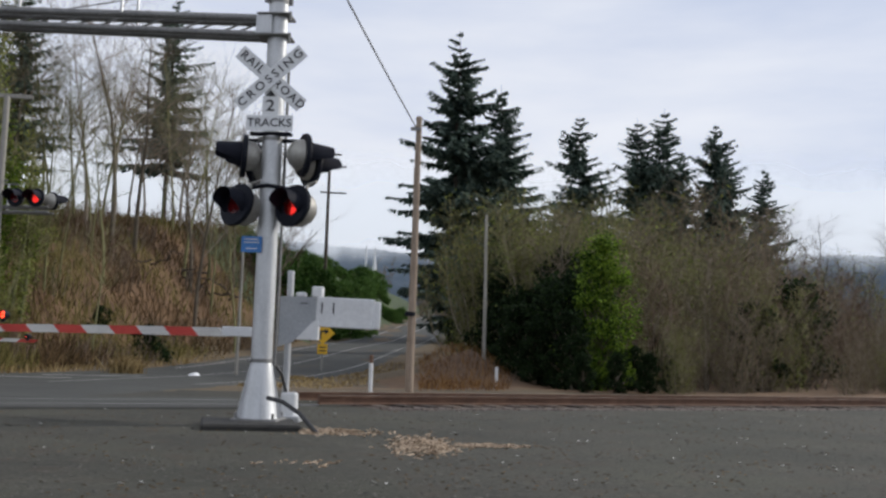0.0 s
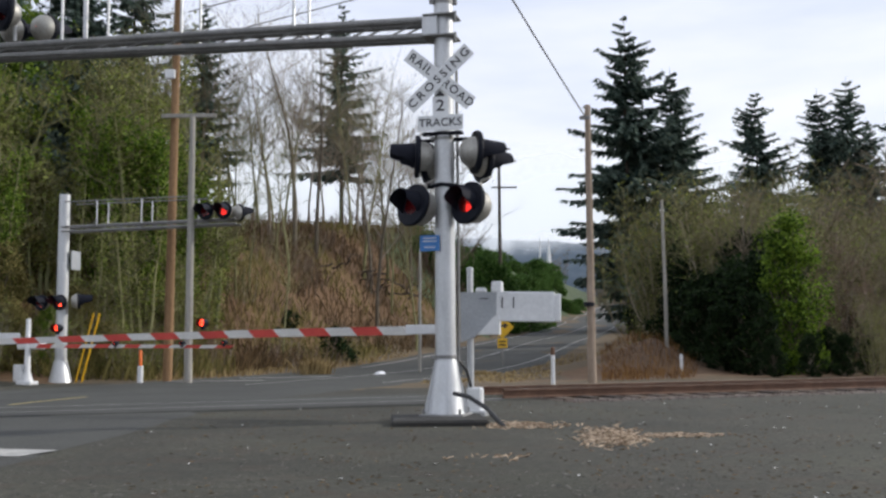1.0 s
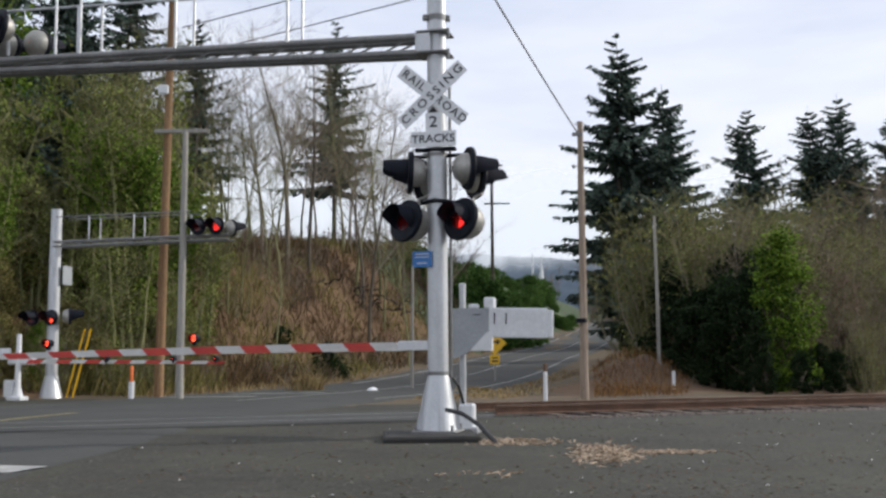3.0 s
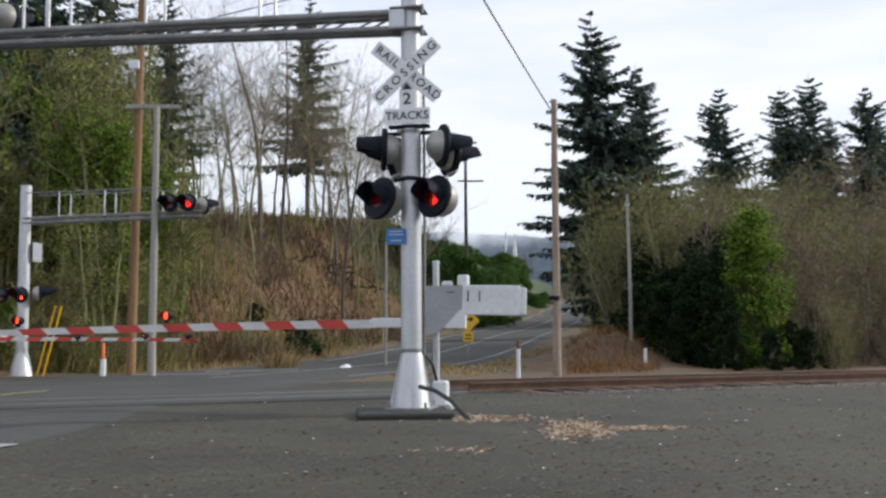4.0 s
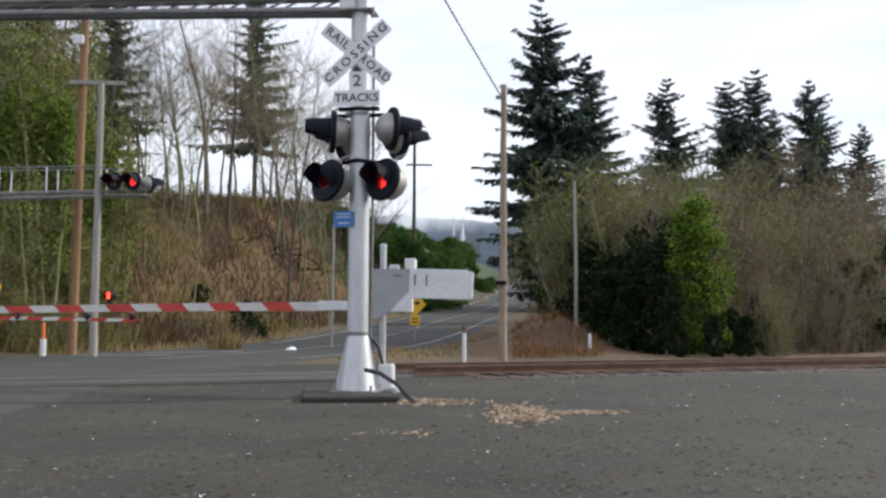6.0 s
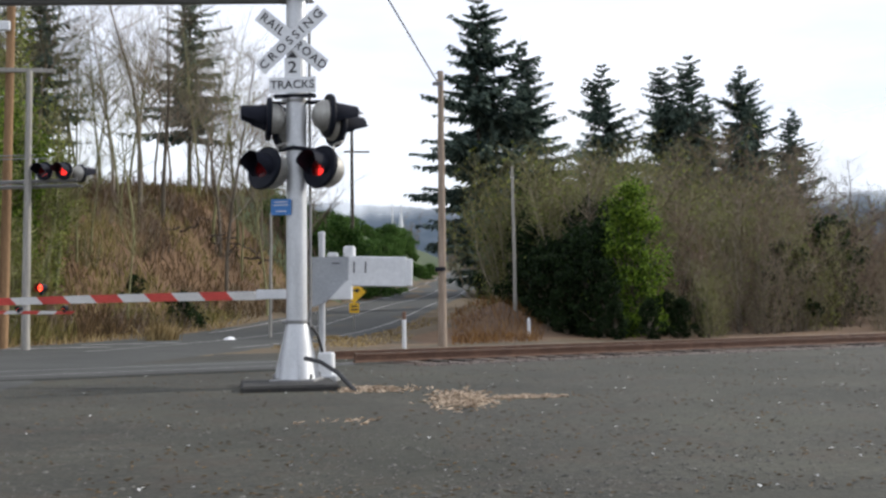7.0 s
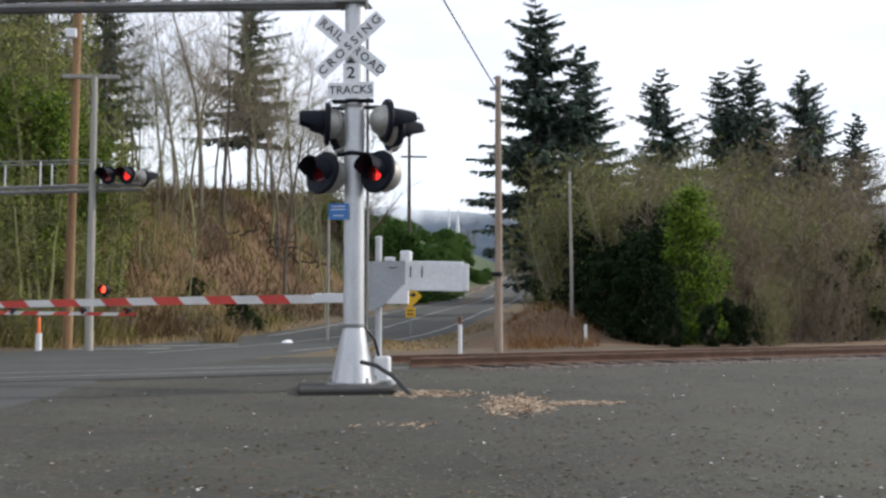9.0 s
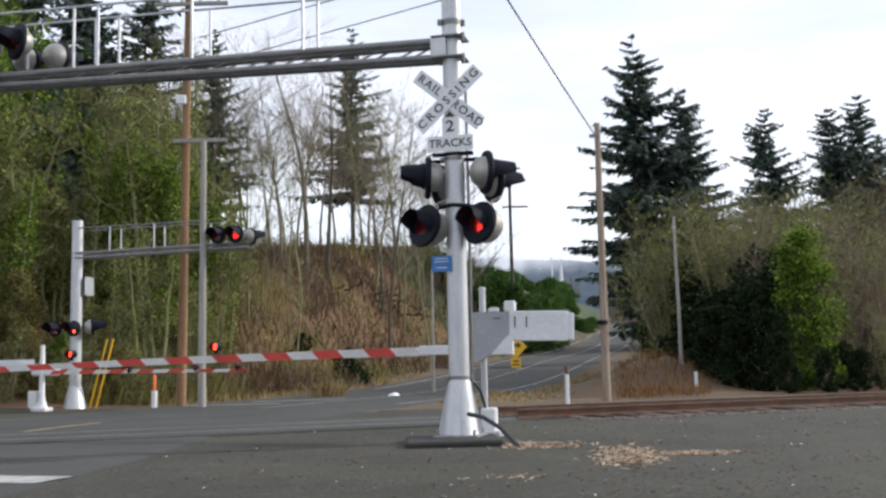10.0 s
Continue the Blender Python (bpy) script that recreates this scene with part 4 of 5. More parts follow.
# ---- poles, signs, posts ----
def build_poles():
    def wood(name, x, y, h, r, m, label, lean=0.0, z=None):
        z = ground_z(x, y) if z is None else z
        p = thing(name, label, "utility pole", Matrix.Translation((x, y, z - 0.15)))
        rng = random.Random(int(x * 10))
        n = 9
        pts = [(lean * h * i / n + rng.uniform(-0.008, 0.008), rng.uniform(-0.01, 0.01), (h + 0.15) * i / n) for i in range(n + 1)]
        part("shaft", Soup().tube(pts, [r * (1 - 0.35 * i / n) for i in range(n + 1)], 14), m, p, smooth=True)
        return p
    p = wood("utility_pole", -8.74, 33.2, 17.0, 0.155, M_WOODORANGE, "tall brown wooden utility pole beside the road", 0.012, 0)
    part("transformer_arm", Soup().box((-0.02, -0.2, 10.0), (0.34, 0.1, 0.3), bevel=0.03), M_PAINTW, p)
    part("cross_arm", Soup().box((0.62, -0.24, 8.62), (1.75, 0.1, 0.13), bevel=0.01), M_GREYWOOD, p)
    part("cross_arm", Soup().box((0.3, -0.2, 13.2), (2.4, 0.1, 0.13), bevel=0.01), M_GREYWOOD, p)
    for x in (-0.5, 0.0, 0.6, 1.2):
        part("insulator", Soup().tube([(x, -0.2, 13.25), (x, -0.2, 13.45)], [0.04, 0.06], 8), M_GREYBOX, p)
    p = wood("utility_pole", -7.7, 31.6, 8.15, 0.128, M_GREYWOOD, "grey wooden pole beside a taller brown one", 0.004, 0)
    p = wood("utility_pole", 4.18, 29.6, 7.95, 0.125, M_WOODPOLE, "slim weathered wooden pole beside the track", 0.001)
    part("collar", Soup().tube([(-0.05, 0, 2.3), (-0.05, 0, 2.42)], 0.16, 12), M_BLACK, p)
    part("guy_bolt", Soup().box((-0.08, -0.06, 7.72), (0.3, 0.08, 0.1), bevel=0.01), M_DULL, p)
    wood("marker_pole", 8.2, 38.5, 5.4, 0.075, M_GREYWOOD, "thin bare grey pole at the foot of the thicket", -0.01)
    wood("marker_pole", -0.95, 41.5, 4.9, 0.07, M_GREYWOOD, "thin grey pole beside the road bank", 0.006)
    for x, y, h, arms in ((7.0, 128, 18.0, ((16.5, 3.0), (13.2, 3.2), (18.0, 1.6))),):
        p = wood("utility_pole", x, y, h, 0.25, M_FIRBARK, "distant wooden utility pole with cross arms", 0.0)
        for z, w in arms:
            part("cross_arm", Soup().box((0.6, 0, z), (w, 0.15, 0.2), bevel=0.02), M_FIRBARK, p)
    for x, y, h in ((26.6, 285, 13.2), (29.0, 285, 13.0)):
        p = thing("light_mast", "white painted mast far down the road", "light mast", Matrix.Translation((x, y, ground_z(x, y))))
        part("shaft", Soup().tube([(0, 0, 0), (0, 0, h * 0.65), (0, 0, h)], [0.3, 0.25, 0.16], 8), M_PAINTW, p, smooth=True)
        if x > 28:
            part("sleeve", Soup().tube([(0, 0, h * 0.42), (0, 0, h * 0.5), (0, 0, h * 0.62), (0, 0, h * 0.8)], [0.55, 0.62, 0.5, 0.24], 10), M_PAINTW, p, "thicker white lower part", smooth=True)
    # small posts beside the track
    for x, y, h, top in ((2.95, 28.4, 1.02, True), (7.6, 33.6, 0.6, False), (26.5, 37.5, 0.7, False)):
        p = thing("marker_post", "short white post with a rusty top beside the track", "marker post", Matrix.Translation((x, y, ground_z(x, y) - 0.02)))
        part("shaft", Soup().tube([(0, 0, 0), (0, 0, h * 0.8)], 0.055, 10), M_PAINTW, p, smooth=True)
        part("cap", Soup().tube([(0, 0, h * 0.8), (0, 0, h), (0, 0, h + 0.02)], [0.055, 0.055, 0.03], 10), M_RAIL if top else M_PAINTW, p, smooth=True)
    p = thing("marker_post", "white and orange cable marker post in the verge", "marker post", Matrix.Translation((-9.25, 32.0, 0)))
    part("shaft", Soup().tube([(0, 0, 0), (0, 0, 0.52)], 0.09, 10), M_PAINTW, p, smooth=True)
    part("cap", Soup().tube([(0, 0, 0.52), (0, 0, 0.97), (0, 0, 1.0)], [0.05, 0.05, 0.03], 10), M_ORANGE, p, "orange top", smooth=True)


def build_warning_sign():
    m = Matrix.Translation((2.75, 49.0, ground_z(2.75, 49.0))) @ Matrix.Rotation(radians(4), 4, 'Z')
    s = thing("warning_sign", "yellow diamond turn warning sign with speed plate on post", "road sign", m)
    part("post", Soup().box((0, 0.03, 1.15), (0.07, 0.05, 2.3)), M_GREYWOOD, s)
    d = part("diamond", Soup().box((0, 0, 0), (0.78, 0.012, 0.78), bevel=0.004), M_YELLOW, s, at=pose(0, 0, 1.75) @ Matrix.Rotation(radians(45), 4, 'Y'))
    # bent arrow
    a = Soup().box((-0.12, -0.01, 1.63), (0.09, 0.006, 0.36)).box((-0.02, -0.01, 1.82), (0.24, 0.006, 0.09))
    a.add([(0.08, -0.012, 1.96), (0.08, -0.012, 1.68), (0.28, -0.012, 1.82)], [(0, 1, 2)])
    part("arrow", a, M_INK, s)
    pl = part("speed_plate", Soup().box((0, 0, 1.0), (0.46, 0.012, 0.46), bevel=0.004), M_YELLOW, s)
    for z, w in ((1.08, 0.28), (0.92, 0.32)):
        part("print_bar", Soup().box((0, -0.01, z), (w, 0.004, 0.07)), M_INK, pl)


def build_wires():
    def wire(a, b, sag, r):
        a, b = Vector(a), Vector(b)
        pts = []
        for i in range(21):
            u = i / 20
            q = a.lerp(b, u)
            q.z -= sag * 4 * u * (1 - u)
            pts.append(q)
        solo("overhead_wire", Soup().tube(pts, r, 5), M_WIRE, "thin sagging overhead wire against the sky", "wire", "overhead wires")
    wire((4.10, 29.55, 7.62), (-0.10, 15.35, 8.36), 0.05, 0.02)
    wire((-8.2, 33.0, 11.9), (20, 13.5, 12.2), 0.15, 0.02)
    wire((-8.2, 33.0, 10.9), (20, 13.0, 11.4), 0.15, 0.018)
    wire((-8.2, 33.0, 11.4), (-40, 46, 11.4), 0.3, 0.014)


# ---- trees ----
def stick(so, a, b, r0, r1, k=0):
    d = b - a
    if d.length < 1e-5:
        return
    d.normalize()
    s = d.cross(Vector((0.3, 0.2, 0.93)))
    if s.length < 0.05:
        s = Vector((1, 0, 0))
    s.normalize()
    u = d.cross(s)
    vs = []
    for p, r in ((a, r0), (b, r1)):
        for j in range(3):
            c, q = math.cos(2.094 * j), math.sin(2.094 * j)
            vs.append(p + (s * c + u * q) * r)
    so.add(vs, [(0, 1, 4, 3), (1, 2, 5, 4), (2, 0, 3, 5)], k)


def twig(so, a, b, r):
    d = (b - a).normalized()
    s = d.cross(Vector((0.3, 0.2, 0.93))).normalized()
    u = d.cross(s)
    so.add([a + (s * math.cos(2.094 * j) + u * math.sin(2.094 * j)) * r for j in range(3)] + [b], [(0, 1, 3), (1, 2, 3), (2, 0, 3)])


def leaf(so, rng, p, size, k=0, droop=0.0):
    a = Vector((rng.gauss(0, 1), rng.gauss(0, 1), rng.gauss(0, 0.7) - droop)).normalized()
    b = a.cross(Vector((rng.gauss(0, 1), rng.gauss(0, 1), rng.gauss(0, 1)))).normalized()
    l, w = size * rng.uniform(0.7, 1.3), size * rng.uniform(0.35, 0.6)
    so.add([p - b * w * 0.3, p + a * l * 0.5 - b * w, p + a * l, p + a * l * 0.5 + b * w], [(0, 1, 2, 3)], k)


def grow(wood, twigs, rng, p, d, length, r, level, tips, up=0.25, spread=0.6):
    """A limb in a few bent pieces, with side limbs; the last levels go into the twigs."""
    n = 3 if level > 1 else 2
    for i in range(n):
        q = p + d * (length / n)
        r1 = r * (0.80 if level > 0 else 0.6)
        if level == 0:
            twig(twigs, p, q + (q - p) * 0.3, r * 1.15)
        else:
            stick(wood if level >= 2 else twigs, p, q, r, r1)
        if level > 0:
            kids = 2 if level > 1 else 3
            for k in range(kids):
                if rng.random() < 0.9:
                    side = Vector((rng.gauss(0, 1), rng.gauss(0, 1), rng.gauss(0, 0.6)))
                    nd = (d * (1 - spread * 0.5) + side.normalized() * spread + Vector((0, 0, up))).normalized()
                    grow(wood, twigs, rng, p.lerp(q, rng.uniform(0.2, 1)), nd, length * rng.uniform(0.42, 0.68), r1 * 0.55, level - 1, tips, up, spread)
        else:
            tips.append(q)
        p, r = q, r1
        d = (d + Vector((rng.gauss(0, 0.14), rng.gauss(0, 0.14), rng.gauss(0, 0.08) + up * 0.2))).normalized()


def bare_tree(seed, height, label, bark, twig, start=0.35, girth=0.16, level=3, limbs=16, spread=0.7):
    rng = random.Random(seed)
    t = thing("bare_tree", label, "tree")
    wood, twigs, tips = Soup(), Soup(), []
    n = 10
    pts = [Vector((0, 0, -0.3))]
    d = Vector((rng.uniform(-0.06, 0.06), rng.uniform(-0.06, 0.06), 1))
    for i in range(n):
        pts.append(pts[-1] + d.normalized() * (height * 0.93 / n))
        d += Vector((rng.gauss(0, 0.05), rng.gauss(0, 0.05), 0))
    trunk = Soup().tube(pts, [girth * (1.05 - 0.95 * i / n) for i in range(n + 1)], 8)
    for i in range(limbs):
        u = start + (1 - start) * (i + rng.random()) / limbs
        j = min(n - 1, int(u * n))
        p = pts[j].lerp(pts[j + 1], u * n - j)
        a = rng.random() * 6.28
        nd = Vector((math.cos(a), math.sin(a), rng.uniform(0.4, 1.1))).normalized()
        grow(wood, twigs, rng, p, nd, height * (0.34 - 0.2 * u) * rng.uniform(0.7, 1.25), girth * (0.5 - 0.36 * u), level - 1, tips, 0.22, spread)
    part("trunk", trunk, bark, t, smooth=True)
    if wood.v:
        part("branch", wood, bark, t)
    part("crown", twigs, twig, t)
    return t


def thicket(seed, height, label, twig_mat, stems=14, width=2.6, leaves=0, leafmat=None, leafsize=0.14, fine=0.016):
    """A many-stemmed winter shrub: a rounded dome of stems that fan out, hazy with thin twigs."""
    rng = random.Random(seed)
    t = thing("winter_shrub", label, "shrub")
    wood, twigs, tips = Soup(), Soup(), []
    for i in range(stems):
        a, u = rng.random() * 6.28, rng.random() ** 0.6
        r = width * 0.32 * u
        p = Vector((r * math.cos(a), r * math.sin(a), -0.3))
        fan = 0.46 * u * rng.uniform(0.5, 1.2)
        d = Vector((math.cos(a) * fan, math.sin(a) * fan, 1)).normalized()
        h = height * (1.0 - 0.42 * u * u) * rng.uniform(0.62, 1.0)
        for k in range(7):
            q = p + d * (h / 7)
            stick(wood, p, q, 0.04 * (1 - k / 8), 0.04 * (1 - (k + 1) / 8))
            for m in range(5 if k > 1 else 3):
                sd = (d * 0.45 + Vector((rng.gauss(0, 0.65), rng.gauss(0, 0.65), rng.uniform(-0.15, 0.5)))).normalized()
                grow(wood, twigs, rng, p.lerp(q, rng.random()), sd, h * rng.uniform(0.09, 0.2), fine, 1, tips, 0.14, 0.85)
            p = q
            d = (d + Vector((rng.gauss(0, 0.13), rng.gauss(0, 0.13), 0.05))).normalized()
    part("branch", wood, M_BARK, t)
    part("crown", twigs, twig_mat, t)
    if leaves:
        so = Soup()
        for i in range(leaves):
            p = rng.choice(tips) - Vector((0, 0, abs(rng.gauss(0, 0.2)))) + Vector((rng.gauss(0, 0.08), rng.gauss(0, 0.08), 0))
            leaf(so, rng, p, leafsize, 0, 0.2)
        part("foliage", so, leafmat, t)
    return t


def ivy_tree(seed, height, label, stems, width, leafmat, clumps, per, leafsize, limbs=9, reach=1.0):
    """Upright stems wrapped in hanging sleeves of leaves, with dark hollows between the clumps and bare twigs sticking out."""
    rng = random.Random(seed)
    t = thing("ivy_tree", label, "tree")
    wood, twigs, so, tips = Soup(), Soup(), Soup(), []
    for i in range(stems):
        a, r = rng.random() * 6.28, width * 0.5 * math.sqrt(rng.random())
        h = height * rng.uniform(0.7, 1.0)
        pts = [Vector((r * math.cos(a), r * math.sin(a), -0.4))]
        d = Vector((math.cos(a) * 0.07, math.sin(a) * 0.07, 1))
        for k in range(9):
            pts.append(pts[-1] + d.normalized() * (h / 9))
            d += Vector((rng.gauss(0, 0.05), rng.gauss(0, 0.05), 0))
        part("trunk", Soup().tube(pts, [0.14 * (1.05 - 0.92 * k / 9) for k in range(10)], 7), M_BARKGREEN, t, smooth=True)
        for k in range(limbs):
            u = rng.uniform(0.3, 0.97)
            j = min(8, int(u * 9))
            b = rng.random() * 6.28
            grow(wood, twigs, rng, pts[j].lerp(pts[j + 1], u * 9 - j), Vector((math.cos(b), math.sin(b), rng.uniform(0.3, 1.0))).normalized(), h * (0.24 - 0.13 * u), 0.045, 2, tips, 0.2, 0.7)
        for k in range(clumps):
            u = rng.uniform(0.02, 0.93)
            j = min(8, int(u * 9))
            sleeve = reach * (0.85 - 0.55 * u) * (0.75 + 0.5 * math.sin(7 * u + i * 2.1))
            b = rng.random() * 6.28
            rr = sleeve * rng.uniform(0.2, 1.0)
            c = pts[j].lerp(pts[j + 1], u * 9 - j) + Vector((rr * math.cos(b), rr * math.sin(b), 0))
            if k % 6 == 0 and tips:
                c = rng.choice(tips) - Vector((0, 0, 0.2))
            cr = rng.uniform(0.16, 0.36)
            for q in range(per):
                v = Vector((rng.gauss(0, cr), rng.gauss(0, cr), rng.gauss(0, cr * 1.9)))
                leaf(so, rng, c + v, leafsize, 0, 0.7)
    part("branch", wood, M_BARKGREEN, t)
    part("crown", twigs, M_TWIGOL, t)
    part("foliage", so, leafmat, t)
    return t


def conifer(seed, height, label, spread=0.17, start=0.06, density=1.0, girth=0.011, ragged=0.3, power=1.15):
    """Trunk, drooping whorls of branches, and sprays of needles along them."""
    rng = random.Random(seed)
    t = thing("fir_tree", label, "tree")
    n = 12
    pts = [Vector((rng.gauss(0, 0.002) * height, rng.gauss(0, 0.002) * height, -0.4 + (height + 0.4) * i / n)) for i in range(n + 1)]
    part("trunk", Soup().tube(pts, [height * girth * (1.04 - i / n) for i in range(n + 1)], 9), M_FIRBARK, t, smooth=True)
    wood, needles = Soup(), Soup()
    z = height * start
    while z < height * 0.99:
        u = z / height
        full = height * spread * (1 - max(0.0, (u - start) / (1 - start)) ** power) ** 0.75 + 0.012 * height * (1 - u)
        for k in range(rng.choice((4, 5, 6)) if u < 0.9 else 3):
            a = rng.random() * 6.28
            L = full * rng.uniform(1 - ragged, 1 + ragged * 0.6) * (0.84 + 0.30 * noise.noise((math.cos(a) * 1.6, math.sin(a) * 1.6, z * 0.33 + seed)))
            out = Vector((math.cos(a), math.sin(a), 0))
            droop = 0.28 * (1 - u) + 0.02
            prev = Vector((0, 0, z))
            m = 6
            for i in range(1, m + 1):
                w = i / m
                q = Vector((0, 0, z)) + out * (L * w) + Vector((0, 0, L * (0.30 * u * w - droop * w + 0.10 * w * w)))
                stick(wood, prev, q, 0.05 * (1 - w * 0.85) * L * 0.22 + 0.006, 0.05 * (1 - min(1, w + 0.16) * 0.9) * L * 0.2 + 0.004)
                if w > 0.15:
                    side = out.cross(Vector((0, 0, 1)))
                    cnt = max(3, int((5 + 3 * L / 3) * density))
                    for s in range(cnt):
                        sg = rng.choice((-1, 1))
                        ll = (0.19 * L * (1.25 - w) + 0.20) * rng.uniform(0.45, 1.15)
                        c = prev.lerp(q, rng.random())
                        tip = c + (side * sg * rng.uniform(0.4, 1.0) + out * rng.uniform(0.3, 0.9)) * ll + Vector((0, 0, ll * rng.uniform(-1.0, 0.12)))
                        mid = c.lerp(tip, 0.5)
                        nrm = (tip - c).cross(Vector((rng.gauss(0, 0.9), rng.gauss(0, 0.9), 1))).normalized() * ll * rng.uniform(0.14, 0.30)
                        needles.add([c, mid + nrm, tip, mid - nrm + Vector((0, 0, -0.06 * ll))], [(0, 1, 2), (0, 2, 3)])
                prev = q
        z += height * rng.uniform(0.012, 0.022) + 0.10
    part("branch", wood, M_FIRBARK, t)
    part("crown", needles, M_NEEDLE, t)
    return t


def leafy(name, seed, w, h, label, mat, clumps, per, size, category="bush", trunk=True):
    """Leaves gathered in uneven clumps on limbs."""
    rng = random.Random(seed)
    t = thing(name, label, category)
    wood, so = Soup(), Soup()
    for i in range(clumps):
        u = rng.random()
        a = rng.random() * 6.28
        r = w * 0.5 * (1 - u ** 2.2 * 0.75) * rng.random() ** 0.45 * (0.8 + 0.4 * math.sin(3 * a + seed))
        c = Vector((r * math.cos(a), r * math.sin(a), h * (0.04 + 0.93 * u)))
        stick(wood, Vector((0, 0, c.z * 0.45)), c, 0.04, 0.012)
        cr = rng.uniform(0.07, 0.15) * (w + h) * 0.5
        for k in range(per):
            v = Vector((rng.gauss(0, 0.45), rng.gauss(0, 0.45), rng.gauss(0, 0.42))) * cr
            leaf(so, rng, c + v, size, 0, 0.35)
    if trunk:
        wood.tube([(0, 0, -0.3), (0.05, 0.03, h * 0.4), (0, 0, h * 0.85)], [0.16, 0.11, 0.03], 7)
    part("branch", wood, M_BARK, t)
    part("foliage", so, mat, t)
    return t


def plant(proto, spots, seed, first=True, sink=0.0):
    """Sets the first plant and copies of it on the ground; a spot is x, y and the scale."""
    rng = random.Random(seed)
    ob = proto
    for i, (x, y, s) in enumerate(spots):
        m = Matrix.Translation((x, y, ground_z(x, y) - sink)) @ Matrix.Rotation(rng.random() * 6.28, 4, 'Z')
        if i:
            ob = copy_thing(proto, m)
        else:
            ob.matrix_basis = m
        ob.scale = (s * rng.uniform(0.9, 1.1), s * rng.uniform(0.9, 1.1), s)


def build_firs():
    big = conifer(1, 30.0, "tall dark green fir with drooping uneven branches", 0.225, 0.17, 3.0, ragged=0.55, power=1.75)
    plant(big, [(18.6, 104, 1.075)], 1)
    slim = conifer(2, 20.0, "slender dark fir rising behind the thicket", 0.265, 0.08, 2.2, ragged=0.5, power=1.4)
    plant(slim, [(23.2, 104, 1.34), (43.2, 118, 1.34), (46.8, 119, 1.40), (50.2, 122, 1.18), (58.5, 116, 1.02)], 2)
    dense = conifer(3, 20.0, "dense broad dark fir rising behind the thicket", 0.32, 0.04, 2.3, ragged=0.5, power=1.4)
    plant(dense, [(35.9, 118, 1.33), (52.2, 116, 1.28), (54.5, 118, 1.1), (-24.6, 68, 1.05), (-30.5, 66, 1.3)], 3)
    crooked = conifer(7, 22.0, "tall ragged fir standing on the bank's crest", 0.22, 0.24, 1.5, ragged=0.65, power=1.4)
    plant(crooked, [(-9.6, 98, 1.0), (-35, 92, 1.0), (-21.0, 70, 0.95), (-27.6, 64, 1.1), (-15.4, 66, 0.7)], 4)


